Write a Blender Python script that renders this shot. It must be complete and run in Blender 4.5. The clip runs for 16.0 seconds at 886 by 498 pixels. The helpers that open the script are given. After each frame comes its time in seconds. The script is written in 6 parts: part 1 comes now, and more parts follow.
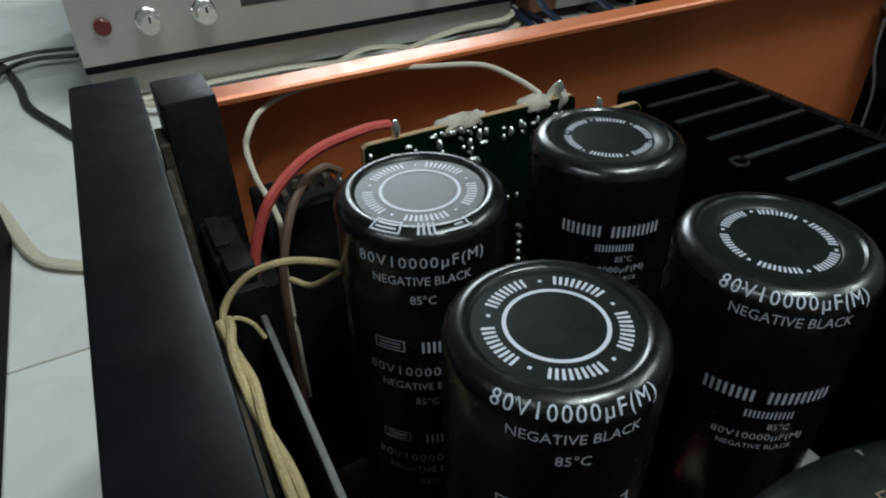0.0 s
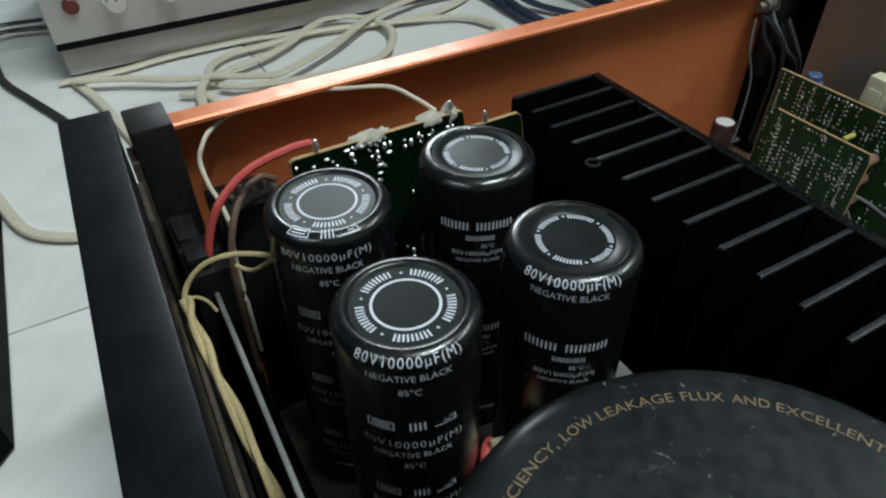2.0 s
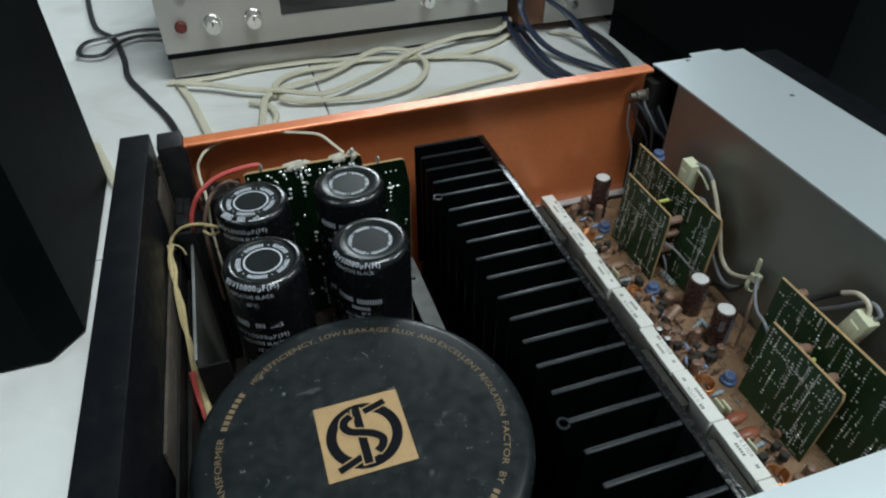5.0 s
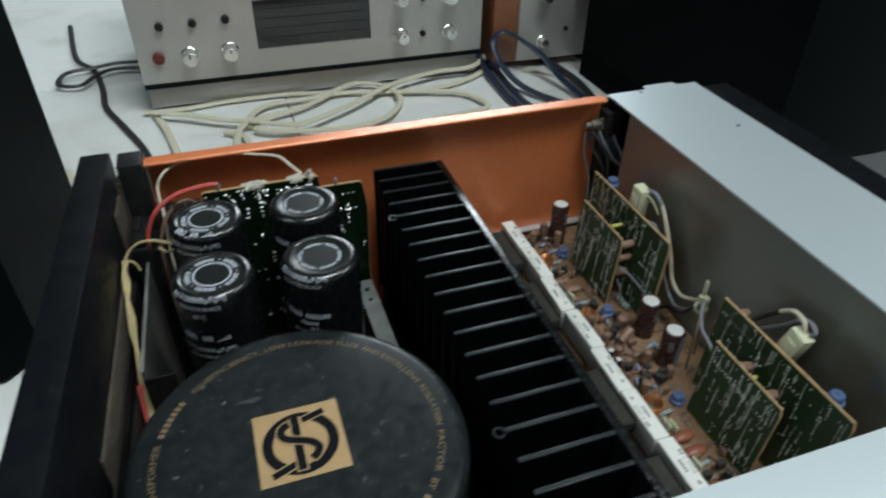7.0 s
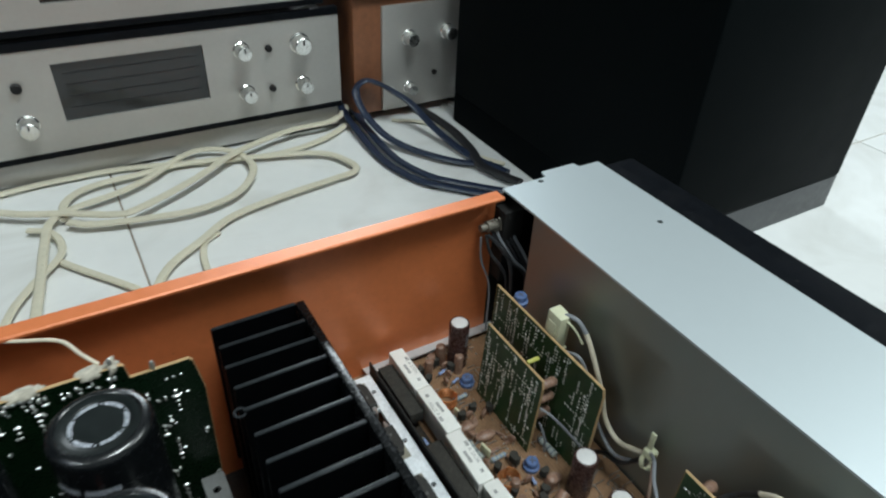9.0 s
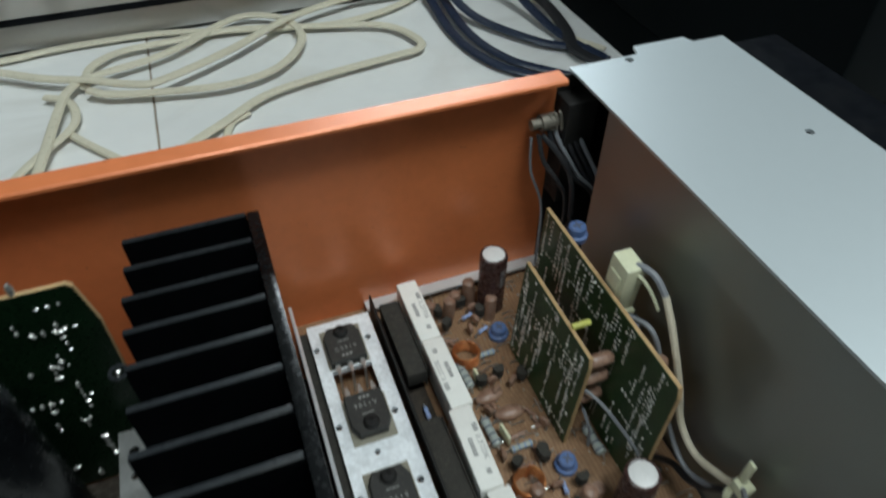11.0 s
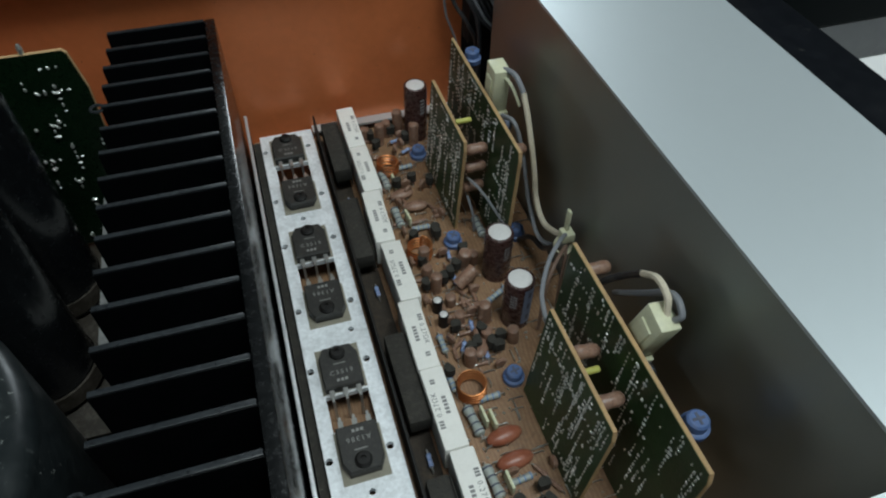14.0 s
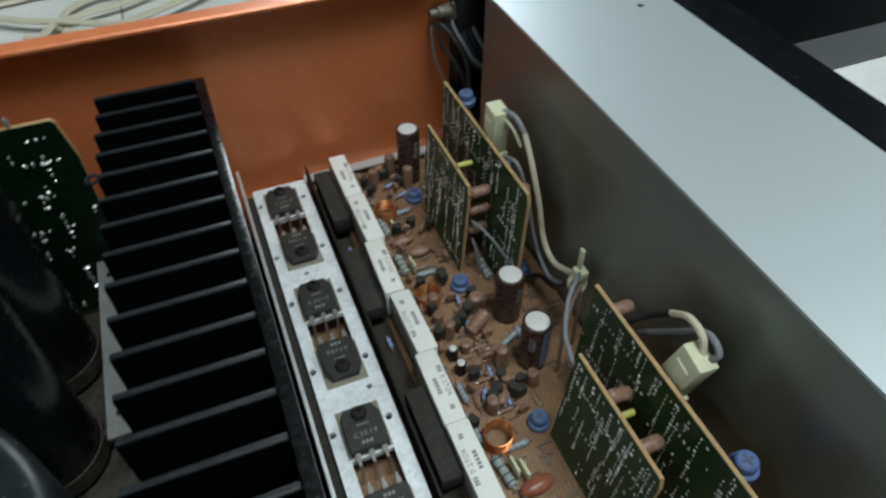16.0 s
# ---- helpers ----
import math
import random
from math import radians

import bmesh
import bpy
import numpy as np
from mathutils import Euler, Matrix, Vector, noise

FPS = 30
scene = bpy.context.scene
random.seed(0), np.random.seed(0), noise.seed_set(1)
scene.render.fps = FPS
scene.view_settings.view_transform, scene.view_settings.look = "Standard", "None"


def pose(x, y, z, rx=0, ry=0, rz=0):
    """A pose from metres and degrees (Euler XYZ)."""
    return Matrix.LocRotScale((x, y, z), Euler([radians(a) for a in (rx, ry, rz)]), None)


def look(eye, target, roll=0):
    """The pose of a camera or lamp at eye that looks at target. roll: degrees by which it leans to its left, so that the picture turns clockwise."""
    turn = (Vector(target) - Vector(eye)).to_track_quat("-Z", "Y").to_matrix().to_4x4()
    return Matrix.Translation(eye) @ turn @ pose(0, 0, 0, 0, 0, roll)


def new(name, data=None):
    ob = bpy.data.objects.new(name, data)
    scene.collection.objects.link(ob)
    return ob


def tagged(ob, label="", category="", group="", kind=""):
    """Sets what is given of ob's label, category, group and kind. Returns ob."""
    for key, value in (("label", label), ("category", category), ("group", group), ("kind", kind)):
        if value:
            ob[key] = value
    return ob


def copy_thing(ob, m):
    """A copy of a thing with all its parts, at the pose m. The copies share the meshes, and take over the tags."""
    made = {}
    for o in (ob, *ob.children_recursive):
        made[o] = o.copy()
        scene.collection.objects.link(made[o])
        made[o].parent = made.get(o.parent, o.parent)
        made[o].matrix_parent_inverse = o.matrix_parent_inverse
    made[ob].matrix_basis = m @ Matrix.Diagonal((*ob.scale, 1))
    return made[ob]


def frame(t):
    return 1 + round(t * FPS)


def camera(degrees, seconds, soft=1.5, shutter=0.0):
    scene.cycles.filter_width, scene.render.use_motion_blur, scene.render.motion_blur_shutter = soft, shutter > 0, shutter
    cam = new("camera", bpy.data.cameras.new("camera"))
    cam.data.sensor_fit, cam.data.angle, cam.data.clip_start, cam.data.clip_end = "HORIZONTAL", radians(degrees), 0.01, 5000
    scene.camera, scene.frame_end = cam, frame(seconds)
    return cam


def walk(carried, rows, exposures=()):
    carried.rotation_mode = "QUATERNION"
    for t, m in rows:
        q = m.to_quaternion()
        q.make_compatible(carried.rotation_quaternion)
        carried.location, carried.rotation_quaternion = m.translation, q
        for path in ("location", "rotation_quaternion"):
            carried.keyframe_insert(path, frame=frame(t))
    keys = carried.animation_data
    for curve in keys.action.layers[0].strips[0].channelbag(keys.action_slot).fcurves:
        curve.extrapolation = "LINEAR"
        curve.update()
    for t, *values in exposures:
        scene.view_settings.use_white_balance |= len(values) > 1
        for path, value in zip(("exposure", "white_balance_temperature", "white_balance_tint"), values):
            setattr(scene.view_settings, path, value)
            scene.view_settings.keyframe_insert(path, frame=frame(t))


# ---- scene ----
cam = camera(67.3, 16.0, soft=2.1, shutter=0.5)
PATH = [
    (0, (-0.022, -0.164, 0.221), (0.726, 1.276, -0.948), -1.2),
    (0.5, (-0.023, -0.169, 0.22), (0.748, 1.248, -0.961), -0.4),
    (1, (-0.032, -0.184, 0.248), (0.789, 1.131, -1.015), -0.0),
    (1.5, (-0.023, -0.191, 0.254), (0.738, 1.104, -1.066), -2.1),
    (2, (-0.017, -0.204, 0.261), (0.729, 1.124, -1.036), -0.9),
    (2.5, (-0.019, -0.222, 0.249), (0.704, 1.121, -1.045), -0.9),
    (3, (0.004, -0.251, 0.281), (0.652, 1.164, -0.975), -3.9),
    (3.5, (0.018, -0.266, 0.288), (0.566, 1.215, -0.94), -4.2),
    (4, (0.035, -0.331, 0.351), (0.477, 1.08, -0.996), 0.2),
    (4.2, (0.038, -0.337, 0.355), (0.507, 1.1, -0.955), 0.2),
    (6.5, (0.031, -0.348, 0.322), (0.513, 1.115, -0.953), -0.4),
    (7, (0.05, -0.358, 0.342), (0.585, 1.15, -0.859), 1.1),
    (7.5, (0.075, -0.359, 0.35), (0.716, 1.081, -0.881), -1.8),
    (8, (0.061, -0.335, 0.378), (0.784, 1.125, -0.783), 0.0),
    (8.5, (0.062, -0.3, 0.368), (0.849, 1.146, -0.767), 0.2),
    (8.7, (0.074, -0.278, 0.358), (0.957, 1.117, -0.772), 2.8),
    (10.8, (0.174, -0.18, 0.287), (0.691, 1.166, -1.098), 0.2),
    (11, (0.172, -0.188, 0.284), (0.674, 1.143, -1.123), 0.2),
    (11.5, (0.171, -0.218, 0.287), (0.628, 1.094, -1.151), -0.4),
    (12, (0.183, -0.225, 0.268), (0.632, 1.017, -1.233), 1.2),
    (12.5, (0.183, -0.251, 0.266), (0.602, 0.953, -1.275), 1.0),
    (13, (0.18, -0.275, 0.272), (0.55, 0.971, -1.249), 0.7),
    (13.5, (0.191, -0.296, 0.281), (0.541, 0.995, -1.206), -0.6),
    (14, (0.187, -0.291, 0.284), (0.602, 0.974, -1.208), 1.2),
    (14.5, (0.193, -0.294, 0.285), (0.599, 0.985, -1.198), 1.2),
    (15, (0.193, -0.297, 0.278), (0.596, 0.982, -1.206), 0.7),
    (15.5, (0.177, -0.286, 0.28), (0.593, 0.992, -1.201), 0.7),
    (16, (0.174, -0.276, 0.287), (0.695, 1.009, -1.155), -0.0),
]
EXPOSURES = [(0, -0.36), (0.5, -0.36), (1, -0.12), (3, -0.06), (4, -0.02), (6.5, -0.14), (7, -0.10), (7.5, -0.05), (8, 0.10), (8.7, 0.14), (10.8, 0.0), (11, -0.06), (12.5, -0.34), (13, -0.36), (14, -0.28), (16, -0.14)]
walk(cam, [(t, look(eye, target, roll)) for t, eye, target, roll in PATH], EXPOSURES)

# ---- light ----
world = bpy.data.worlds.new("sky")
scene.world = world
world.use_nodes = True
wn = world.node_tree
sky = wn.nodes.new("ShaderNodeTexSky")
sky.sky_type, sky.sun_disc = "NISHITA", False
sky.sun_elevation, sky.sun_rotation = radians(35), radians(200)
wn.nodes["Background"].inputs["Strength"].default_value = 0.1
wn.links.new(sky.outputs[0], wn.nodes["Background"].inputs["Color"])


def area(name, eye, target, sx, sy, watts, colour):
    data = bpy.data.lights.new(name, "AREA")
    data.shape, data.size, data.size_y, data.energy, data.color = "RECTANGLE", sx, sy, watts, colour
    ob = new(name, data)
    ob.matrix_world = look(eye, target)
    return ob


area("window_light", (1.02, 2.36, 1.28), (0.3, 0.0, 0.2), 0.9, 0.7, 30, (0.86, 0.97, 1.02))
# Weak fill added from the west; no window is known there.
area("side_fill_light", (-1.76, -0.5, 1.5), (0.0, -0.3, 0.6), 1.2, 1.1, 1.0, (0.90, 0.96, 1.0))
area("tube_light", (0.60, -0.74, 2.55), (0.25, -0.10, 0.10), 1.2, 0.14, 49, (0.89, 1.0, 1.01))
# Unseen side lamps added along shadow edges on the copper, also brightening it.
area("west_fill_light", (-1.60, -0.65, 1.90), (0.20, -0.10, 0.10), 1.2, 0.10, 10, (0.89, 1.0, 1.01))
area("east_fill_light", (2.12, -0.65, 2.06), (0.25, -0.10, 0.10), 1.2, 0.10, 17, (0.89, 1.0, 1.01))


# ---- materials ----
def node_mat(name, base, rough=0.5, metal=0.0, vary=0.15, scale=60.0, bump=0.0, bump_scale=400.0, dust=0.0,
             dust_colour=(0.33, 0.30, 0.26), specular=0.5, rough_vary=0.1, island=0.0):
    """A principled surface with grain at two scales, fine relief, and dust in patches."""
    m = bpy.data.materials.new(name)
    m.use_nodes = True
    nt = m.node_tree
    b = nt.nodes["Principled BSDF"]
    N, L = nt.nodes.new, nt.links.new
    co = N("ShaderNodeTexCoord")
    big = N("ShaderNodeTexNoise")
    big.inputs["Scale"].default_value, big.inputs["Detail"].default_value = scale, 3
    fine = N("ShaderNodeTexNoise")
    fine.inputs["Scale"].default_value, fine.inputs["Detail"].default_value = scale * 9, 4
    L(co.outputs["Object"], big.inputs["Vector"])
    L(co.outputs["Object"], fine.inputs["Vector"])
    add = N("ShaderNodeMath")
    add.operation = "ADD"
    L(big.outputs[0], add.inputs[0])
    L(fine.outputs[0], add.inputs[1])
    rng = N("ShaderNodeMapRange")
    rng.inputs["From Min"].default_value, rng.inputs["From Max"].default_value = 0.6, 1.4
    rng.inputs["To Min"].default_value, rng.inputs["To Max"].default_value = 1 - vary, 1 + vary
    L(add.outputs[0], rng.inputs["Value"])
    mul = N("ShaderNodeVectorMath")
    mul.operation = "SCALE"
    mul.inputs[0].default_value = base
    L(rng.outputs[0], mul.inputs["Scale"])
    col = mul.outputs[0]
    if island:
        info = N("ShaderNodeObjectInfo")
        r2 = N("ShaderNodeMapRange")
        r2.inputs["To Min"].default_value, r2.inputs["To Max"].default_value = 1 - island, 1 + island
        L(info.outputs["Random"], r2.inputs["Value"])
        m2 = N("ShaderNodeVectorMath")
        m2.operation = "SCALE"
        L(col, m2.inputs[0])
        L(r2.outputs[0], m2.inputs["Scale"])
        col = m2.outputs[0]
    if dust:
        dn = N("ShaderNodeTexNoise")
        dn.inputs["Scale"].default_value, dn.inputs["Detail"].default_value = scale * 3.1, 8
        dn.inputs["Roughness"].default_value = 0.75
        L(co.outputs["Object"], dn.inputs["Vector"])
        dr = N("ShaderNodeMapRange")
        dr.inputs["From Min"].default_value, dr.inputs["From Max"].default_value = 0.48, 0.72
        dr.inputs["To Max"].default_value = dust
        L(dn.outputs[0], dr.inputs["Value"])
        mix = N("ShaderNodeMix")
        mix.data_type = "RGBA"
        mix.inputs[7].default_value = (*dust_colour, 1)
        L(dr.outputs[0], mix.inputs[0])
        L(col, mix.inputs[6])
        col = mix.outputs[2]
    L(col, b.inputs["Base Color"])
    rr = N("ShaderNodeMapRange")
    rr.inputs["From Min"].default_value, rr.inputs["From Max"].default_value = 0.3, 0.7
    rr.inputs["To Min"].default_value, rr.inputs["To Max"].default_value = max(0.03, rough - rough_vary), min(1, rough + rough_vary)
    L(fine.outputs[0], rr.inputs["Value"])
    L(rr.outputs[0], b.inputs["Roughness"])
    b.inputs["Metallic"].default_value = metal
    b.inputs["Specular IOR Level"].default_value = specular
    if bump:
        bn = N("ShaderNodeTexNoise")
        bn.inputs["Scale"].default_value, bn.inputs["Detail"].default_value = bump_scale, 4
        L(co.outputs["Object"], bn.inputs["Vector"])
        bp = N("ShaderNodeBump")
        bp.inputs["Strength"].default_value, bp.inputs["Distance"].default_value = bump, 0.0006
        L(bn.outputs[0], bp.inputs["Height"])
        L(bp.outputs[0], b.inputs["Normal"])
    return m


def flecks(m, scale, least, colour):
    """Small pale scuffs and specks where the noise peaks."""
    nt = m.node_tree
    b = nt.nodes["Principled BSDF"]
    old = b.inputs["Base Color"].links[0].from_socket
    co, n = nt.nodes.new("ShaderNodeTexCoord"), nt.nodes.new("ShaderNodeTexNoise")
    n.inputs["Scale"].default_value, n.inputs["Detail"].default_value, n.inputs["Roughness"].default_value, n.inputs["Distortion"].default_value = scale, 5, 0.6, 1.2
    r, mix = nt.nodes.new("ShaderNodeMapRange"), nt.nodes.new("ShaderNodeMix")
    r.inputs["From Min"].default_value, r.inputs["From Max"].default_value = least, least + 0.06
    mix.data_type = "RGBA"
    mix.inputs[7].default_value = (*colour, 1)
    nt.links.new(co.outputs["Object"], n.inputs["Vector"])
    nt.links.new(n.outputs[0], r.inputs["Value"])
    nt.links.new(r.outputs[0], mix.inputs[0])
    nt.links.new(old, mix.inputs[6])
    nt.links.new(mix.outputs[2], b.inputs["Base Color"])


def glass_mat(name, tint):
    m = node_mat(name, tint, 0.08, 0, 0.05, 30, rough_vary=0.03)
    m.node_tree.nodes["Principled BSDF"].inputs["Coat Weight"].default_value = 0.15
    return m


COPPER = node_mat("copper_paint", (0.66, 0.190, 0.068), 0.34, 0.15, 0.08, 25, 0.08, 900, 0.10, (0.30, 0.09, 0.04), rough_vary=0.06)
COPPER_EDGE = COPPER
flecks(COPPER, 300, 0.69, (0.24, 0.065, 0.030))
# Same sheet as GREY_STEEL, with the walls' shade put into a darker colour.
SHADED_STEEL = node_mat("shaded_shield_steel", (0.36, 0.395, 0.38), 0.47, 0.92, 0.05, 14, 0.02, 1500, 0.04, (0.22, 0.22, 0.20), rough_vary=0.05)
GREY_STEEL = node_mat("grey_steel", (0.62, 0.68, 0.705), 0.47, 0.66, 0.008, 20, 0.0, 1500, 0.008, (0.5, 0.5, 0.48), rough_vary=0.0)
BLACK_PANEL = node_mat("black_panel", (0.006, 0.007, 0.009), 0.36, 0, 0.2, 20, 0.05, 1200, 0.012, rough_vary=0.06, specular=0.08)
flecks(BLACK_PANEL, 160, 0.70, (0.045, 0.045, 0.042))
BLACK_PLASTIC = node_mat("black_plastic", (0.008, 0.008, 0.009), 0.5, 0, 0.2, 60, 0.1, 900, 0.08, (0.12, 0.10, 0.08), specular=0.35)
BLACK_STEEL = node_mat("black_steel", (0.009, 0.0085, 0.008), 0.6, 0, 0.3, 40, 0.1, 700, 0.08, (0.07, 0.055, 0.04), specular=0.3)
DUSTY_FELT = node_mat("dusty_felt", (0.060, 0.046, 0.034), 0.95, 0, 0.5, 120, 0.8, 1500, 0.3, (0.20, 0.17, 0.13))
CHASSIS_FLOOR = node_mat("chassis_floor", (0.014, 0.011, 0.008), 0.7, 0, 0.4, 40, 0.2, 600, 0.2, (0.045, 0.034, 0.022))
# Dark dusty brown that paints the shade between bar and resistors.
DUSTY_SHADE = node_mat("dusty_shade_sheet", (0.026, 0.019, 0.013), 0.8, 0, 0.6, 120, 0.4, 900, 0.4, (0.10, 0.070, 0.042))
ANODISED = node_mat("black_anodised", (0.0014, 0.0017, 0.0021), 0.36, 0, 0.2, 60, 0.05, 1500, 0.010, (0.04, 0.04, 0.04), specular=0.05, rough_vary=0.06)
SPINE = node_mat("smooth_black_anodised", (0.004, 0.0045, 0.005), 0.22, 0, 0.3, 70, 0.06, 400, 0.05, (0.06, 0.062, 0.064), specular=0.5, rough_vary=0.12)
ZINC = node_mat("dull_zinc", (0.26, 0.265, 0.26), 0.5, 0.4, 0.2, 80, 0.1, 900, 0.15)
DUSTY_PLATE = node_mat("dusty_steel_plate", (0.085, 0.085, 0.075), 0.65, 0.2, 0.3, 70, 0.2, 900, 0.3, (0.06, 0.052, 0.038))
# Dusty fin tops, paler than ANODISED to paint in the light they catch.
LIT_EDGE = node_mat("lit_fin_edge", (0.018, 0.021, 0.024), 0.36, 0.1, 0.5, 90, 0.15, 900, 0.10, (0.08, 0.085, 0.085), specular=0.4)
SLEEVE = node_mat("black_sleeve", (0.005, 0.006, 0.007), 0.24, 0, 0.2, 40, 0.03, 500, 0.03, (0.10, 0.10, 0.10), rough_vary=0.05, specular=0.8)
CAP_TOP = node_mat("sleeve_top", (0.008, 0.011, 0.011), 0.32, 0, 0.25, 60, 0.05, 900, 0.05, (0.07, 0.08, 0.075), rough_vary=0.03, specular=0.32)
CAP_DISC = node_mat("sleeve_disc", (0.026, 0.032, 0.030), 0.45, 0, 0.3, 90, 0.12, 900, 0.15, (0.11, 0.12, 0.11))
flecks(CAP_TOP, 350, 0.68, (0.09, 0.10, 0.09))
PRINT = node_mat("white_print", (0.60, 0.63, 0.70), 0.45, 0, 0.12, 300)
PRINT_GREY = node_mat("grey_print", (0.36, 0.38, 0.40), 0.5, 0, 0.15, 300)
TRAFO = node_mat("transformer_cover", (0.010, 0.013, 0.014), 0.36, 0, 0.2, 25, 0.06, 900, 0.07, (0.10, 0.105, 0.10), rough_vary=0.08, specular=0.30)
flecks(TRAFO, 300, 0.66, (0.17, 0.18, 0.17))
flecks(TRAFO, 45, 0.64, (0.05, 0.055, 0.054))
GOLD_PRINT = node_mat("gold_print", (0.20, 0.140, 0.080), 0.5, 0.3, 0.2, 200)
CLOTH = node_mat("cream_cloth", (0.52, 0.46, 0.31), 0.9, 0, 0.25, 200, 0.8, 1800)
GOLD_LABEL = node_mat("gold_label", (0.46, 0.30, 0.145), 0.45, 0.25, 0.10, 60, rough_vary=0.05)
FLUFF = node_mat("cream_fluff", (0.50, 0.46, 0.38), 0.95, 0, 0.35, 300, 0.9, 2500)
PCB_GREEN = node_mat("green_board", (0.016, 0.047, 0.016), 0.36, 0, 0.35, 90, 0.20, 1200, 0.12, (0.05, 0.06, 0.032), rough_vary=0.08, specular=0.35)
# Much darker than PCB_GREEN: the shade behind the capacitors is in this colour.
PCB_SHADED = node_mat("shaded_green_board", (0.0032, 0.0125, 0.0048), 0.30, 0, 0.35, 90, 0.20, 1200, 0.08, (0.03, 0.04, 0.02), rough_vary=0.08, specular=0.25)
CLAMP = node_mat("dusty_brown_band", (0.022, 0.017, 0.011), 0.7, 0, 0.3, 80, 0.2, 700, 0.2)
PCB_EDGE = node_mat("board_edge", (0.42, 0.27, 0.13), 0.8, 0, 0.25, 200, 0.2, 900, 0.2)
SOLDER = node_mat("solder", (0.70, 0.71, 0.68), 0.32, 0.85, 0.2, 200)
DULL_TIN = node_mat("tarnished_tin", (0.22, 0.20, 0.165), 0.55, 0.6, 0.5, 300, 0.5, 1500, 0.5, (0.12, 0.10, 0.07))
TIN = node_mat("tinned_wire", (0.55, 0.55, 0.53), 0.35, 0.85, 0.2, 200)
ALU = node_mat("brushed_aluminium", (0.78, 0.81, 0.84), 0.50, 0.25, 0.22, 70, 0.25, 900, 0.40, (0.32, 0.33, 0.33), rough_vary=0.12)
ALU_EDGE = node_mat("aluminium_edge", (0.70, 0.72, 0.74), 0.40, 0.6, 0.2, 150, 0.2, 900)
HOLE = node_mat("dark_hole", (0.004, 0.004, 0.004), 0.9)
EPOXY = node_mat("transistor_epoxy", (0.020, 0.0195, 0.018), 0.6, 0, 0.3, 150, 0.3, 1500, 0.35, (0.085, 0.078, 0.062))
MICA = node_mat("mica_pad", (0.21, 0.195, 0.15), 0.5, 0, 0.15, 100, 0.1, 900, 0.3)
PART_PRINT = node_mat("faded_print", (0.22, 0.22, 0.21), 0.7)
CEMENT = node_mat("white_cement", (0.86, 0.85, 0.81), 0.75, 0, 0.05, 60, 0.25, 1200, 0.10, (0.55, 0.50, 0.42))
CEMENT_PRINT = node_mat("black_print", (0.22, 0.22, 0.22), 0.7)
FUZZY_BLACK = node_mat("dusty_black_plastic", (0.026, 0.024, 0.020), 0.85, 0, 0.4, 150, 0.7, 1500, 0.45, (0.085, 0.077, 0.060))
flecks(FUZZY_BLACK, 500, 0.68, (0.15, 0.14, 0.11))
flecks(EPOXY, 500, 0.70, (0.16, 0.15, 0.12))
COIL = node_mat("copper_wire", (0.66, 0.26, 0.10), 0.34, 0.85, 0.10, 100, rough_vary=0.06)
BLUE = node_mat("blue_plastic", (0.075, 0.135, 0.30), 0.5, 0, 0.2, 100, 0.1, 900, 0.35, (0.26, 0.24, 0.24))
RES_BODY = node_mat("resistor_body", (0.34, 0.38, 0.36), 0.45, 0, 0.15, 200, 0.1, 900, 0.45, (0.36, 0.27, 0.19))
RES_BLUE = node_mat("small_resistor_body", (0.30, 0.38, 0.62), 0.4, 0, 0.15, 200, 0.1, 900, 0.3, (0.40, 0.30, 0.22))
BAND = node_mat("resistor_band", (0.08, 0.09, 0.13), 0.5)
BAND_BLUE = node_mat("resistor_band_blue", (0.10, 0.20, 0.42), 0.5)
BROWN_DIP = node_mat("brown_dip", (0.28, 0.085, 0.045), 0.38, 0, 0.2, 80, 0.1, 600, 0.25, (0.42, 0.28, 0.19))
DUSTY_BROWN = node_mat("dusty_brown", (0.25, 0.14, 0.095), 0.40, 0, 0.5, 120, 0.2, 900, 0.5, (0.42, 0.33, 0.27))
ELCO = node_mat("brown_sleeve", (0.050, 0.022, 0.020), 0.28, 0, 0.2, 60, 0.05, 900, 0.12)
ELCO_TOP = node_mat("white_cap_top", (0.66, 0.65, 0.64), 0.5, 0.1, 0.08, 120, 0.15, 600, 0.15)
STRIPE = node_mat("grey_stripe", (0.17, 0.21, 0.31), 0.5)
YELLOW = node_mat("yellow_plastic", (0.50, 0.50, 0.12), 0.45)
CREAM = node_mat("cream_plastic", (0.66, 0.66, 0.46), 0.45, 0, 0.10, 80, 0.1, 600, 0.15)
WIRE_WHITE = node_mat("white_wire", (0.64, 0.57, 0.44), 0.5, 0, 0.12, 100, dust=0.2)
WIRE_GREY = node_mat("grey_wire", (0.20, 0.21, 0.23), 0.5, 0, 0.10, 100, dust=0.2)
WIRE_BLACK = node_mat("black_wire", (0.018, 0.019, 0.022), 0.4, 0, 0.10, 100, dust=0.1)
WIRE_RED = node_mat("red_wire", (0.56, 0.085, 0.075), 0.42, 0, 0.12, 100, dust=0.15)
WIRE_BROWN = node_mat("brown_wire", (0.17, 0.105, 0.075), 0.5, 0, 0.12, 100, dust=0.2)
WIRE_YELLOW = node_mat("waxed_yellow_cord", (0.52, 0.41, 0.21), 0.8, 0, 0.3, 150, 0.6, 1500, 0.2, (0.55, 0.50, 0.36))
CABLE_BEIGE = node_mat("beige_cable", (0.66, 0.62, 0.49), 0.35, 0, 0.08, 40)
CABLE_BLUE = node_mat("dark_blue_cable", (0.018, 0.028, 0.055), 0.35, 0, 0.1, 40)
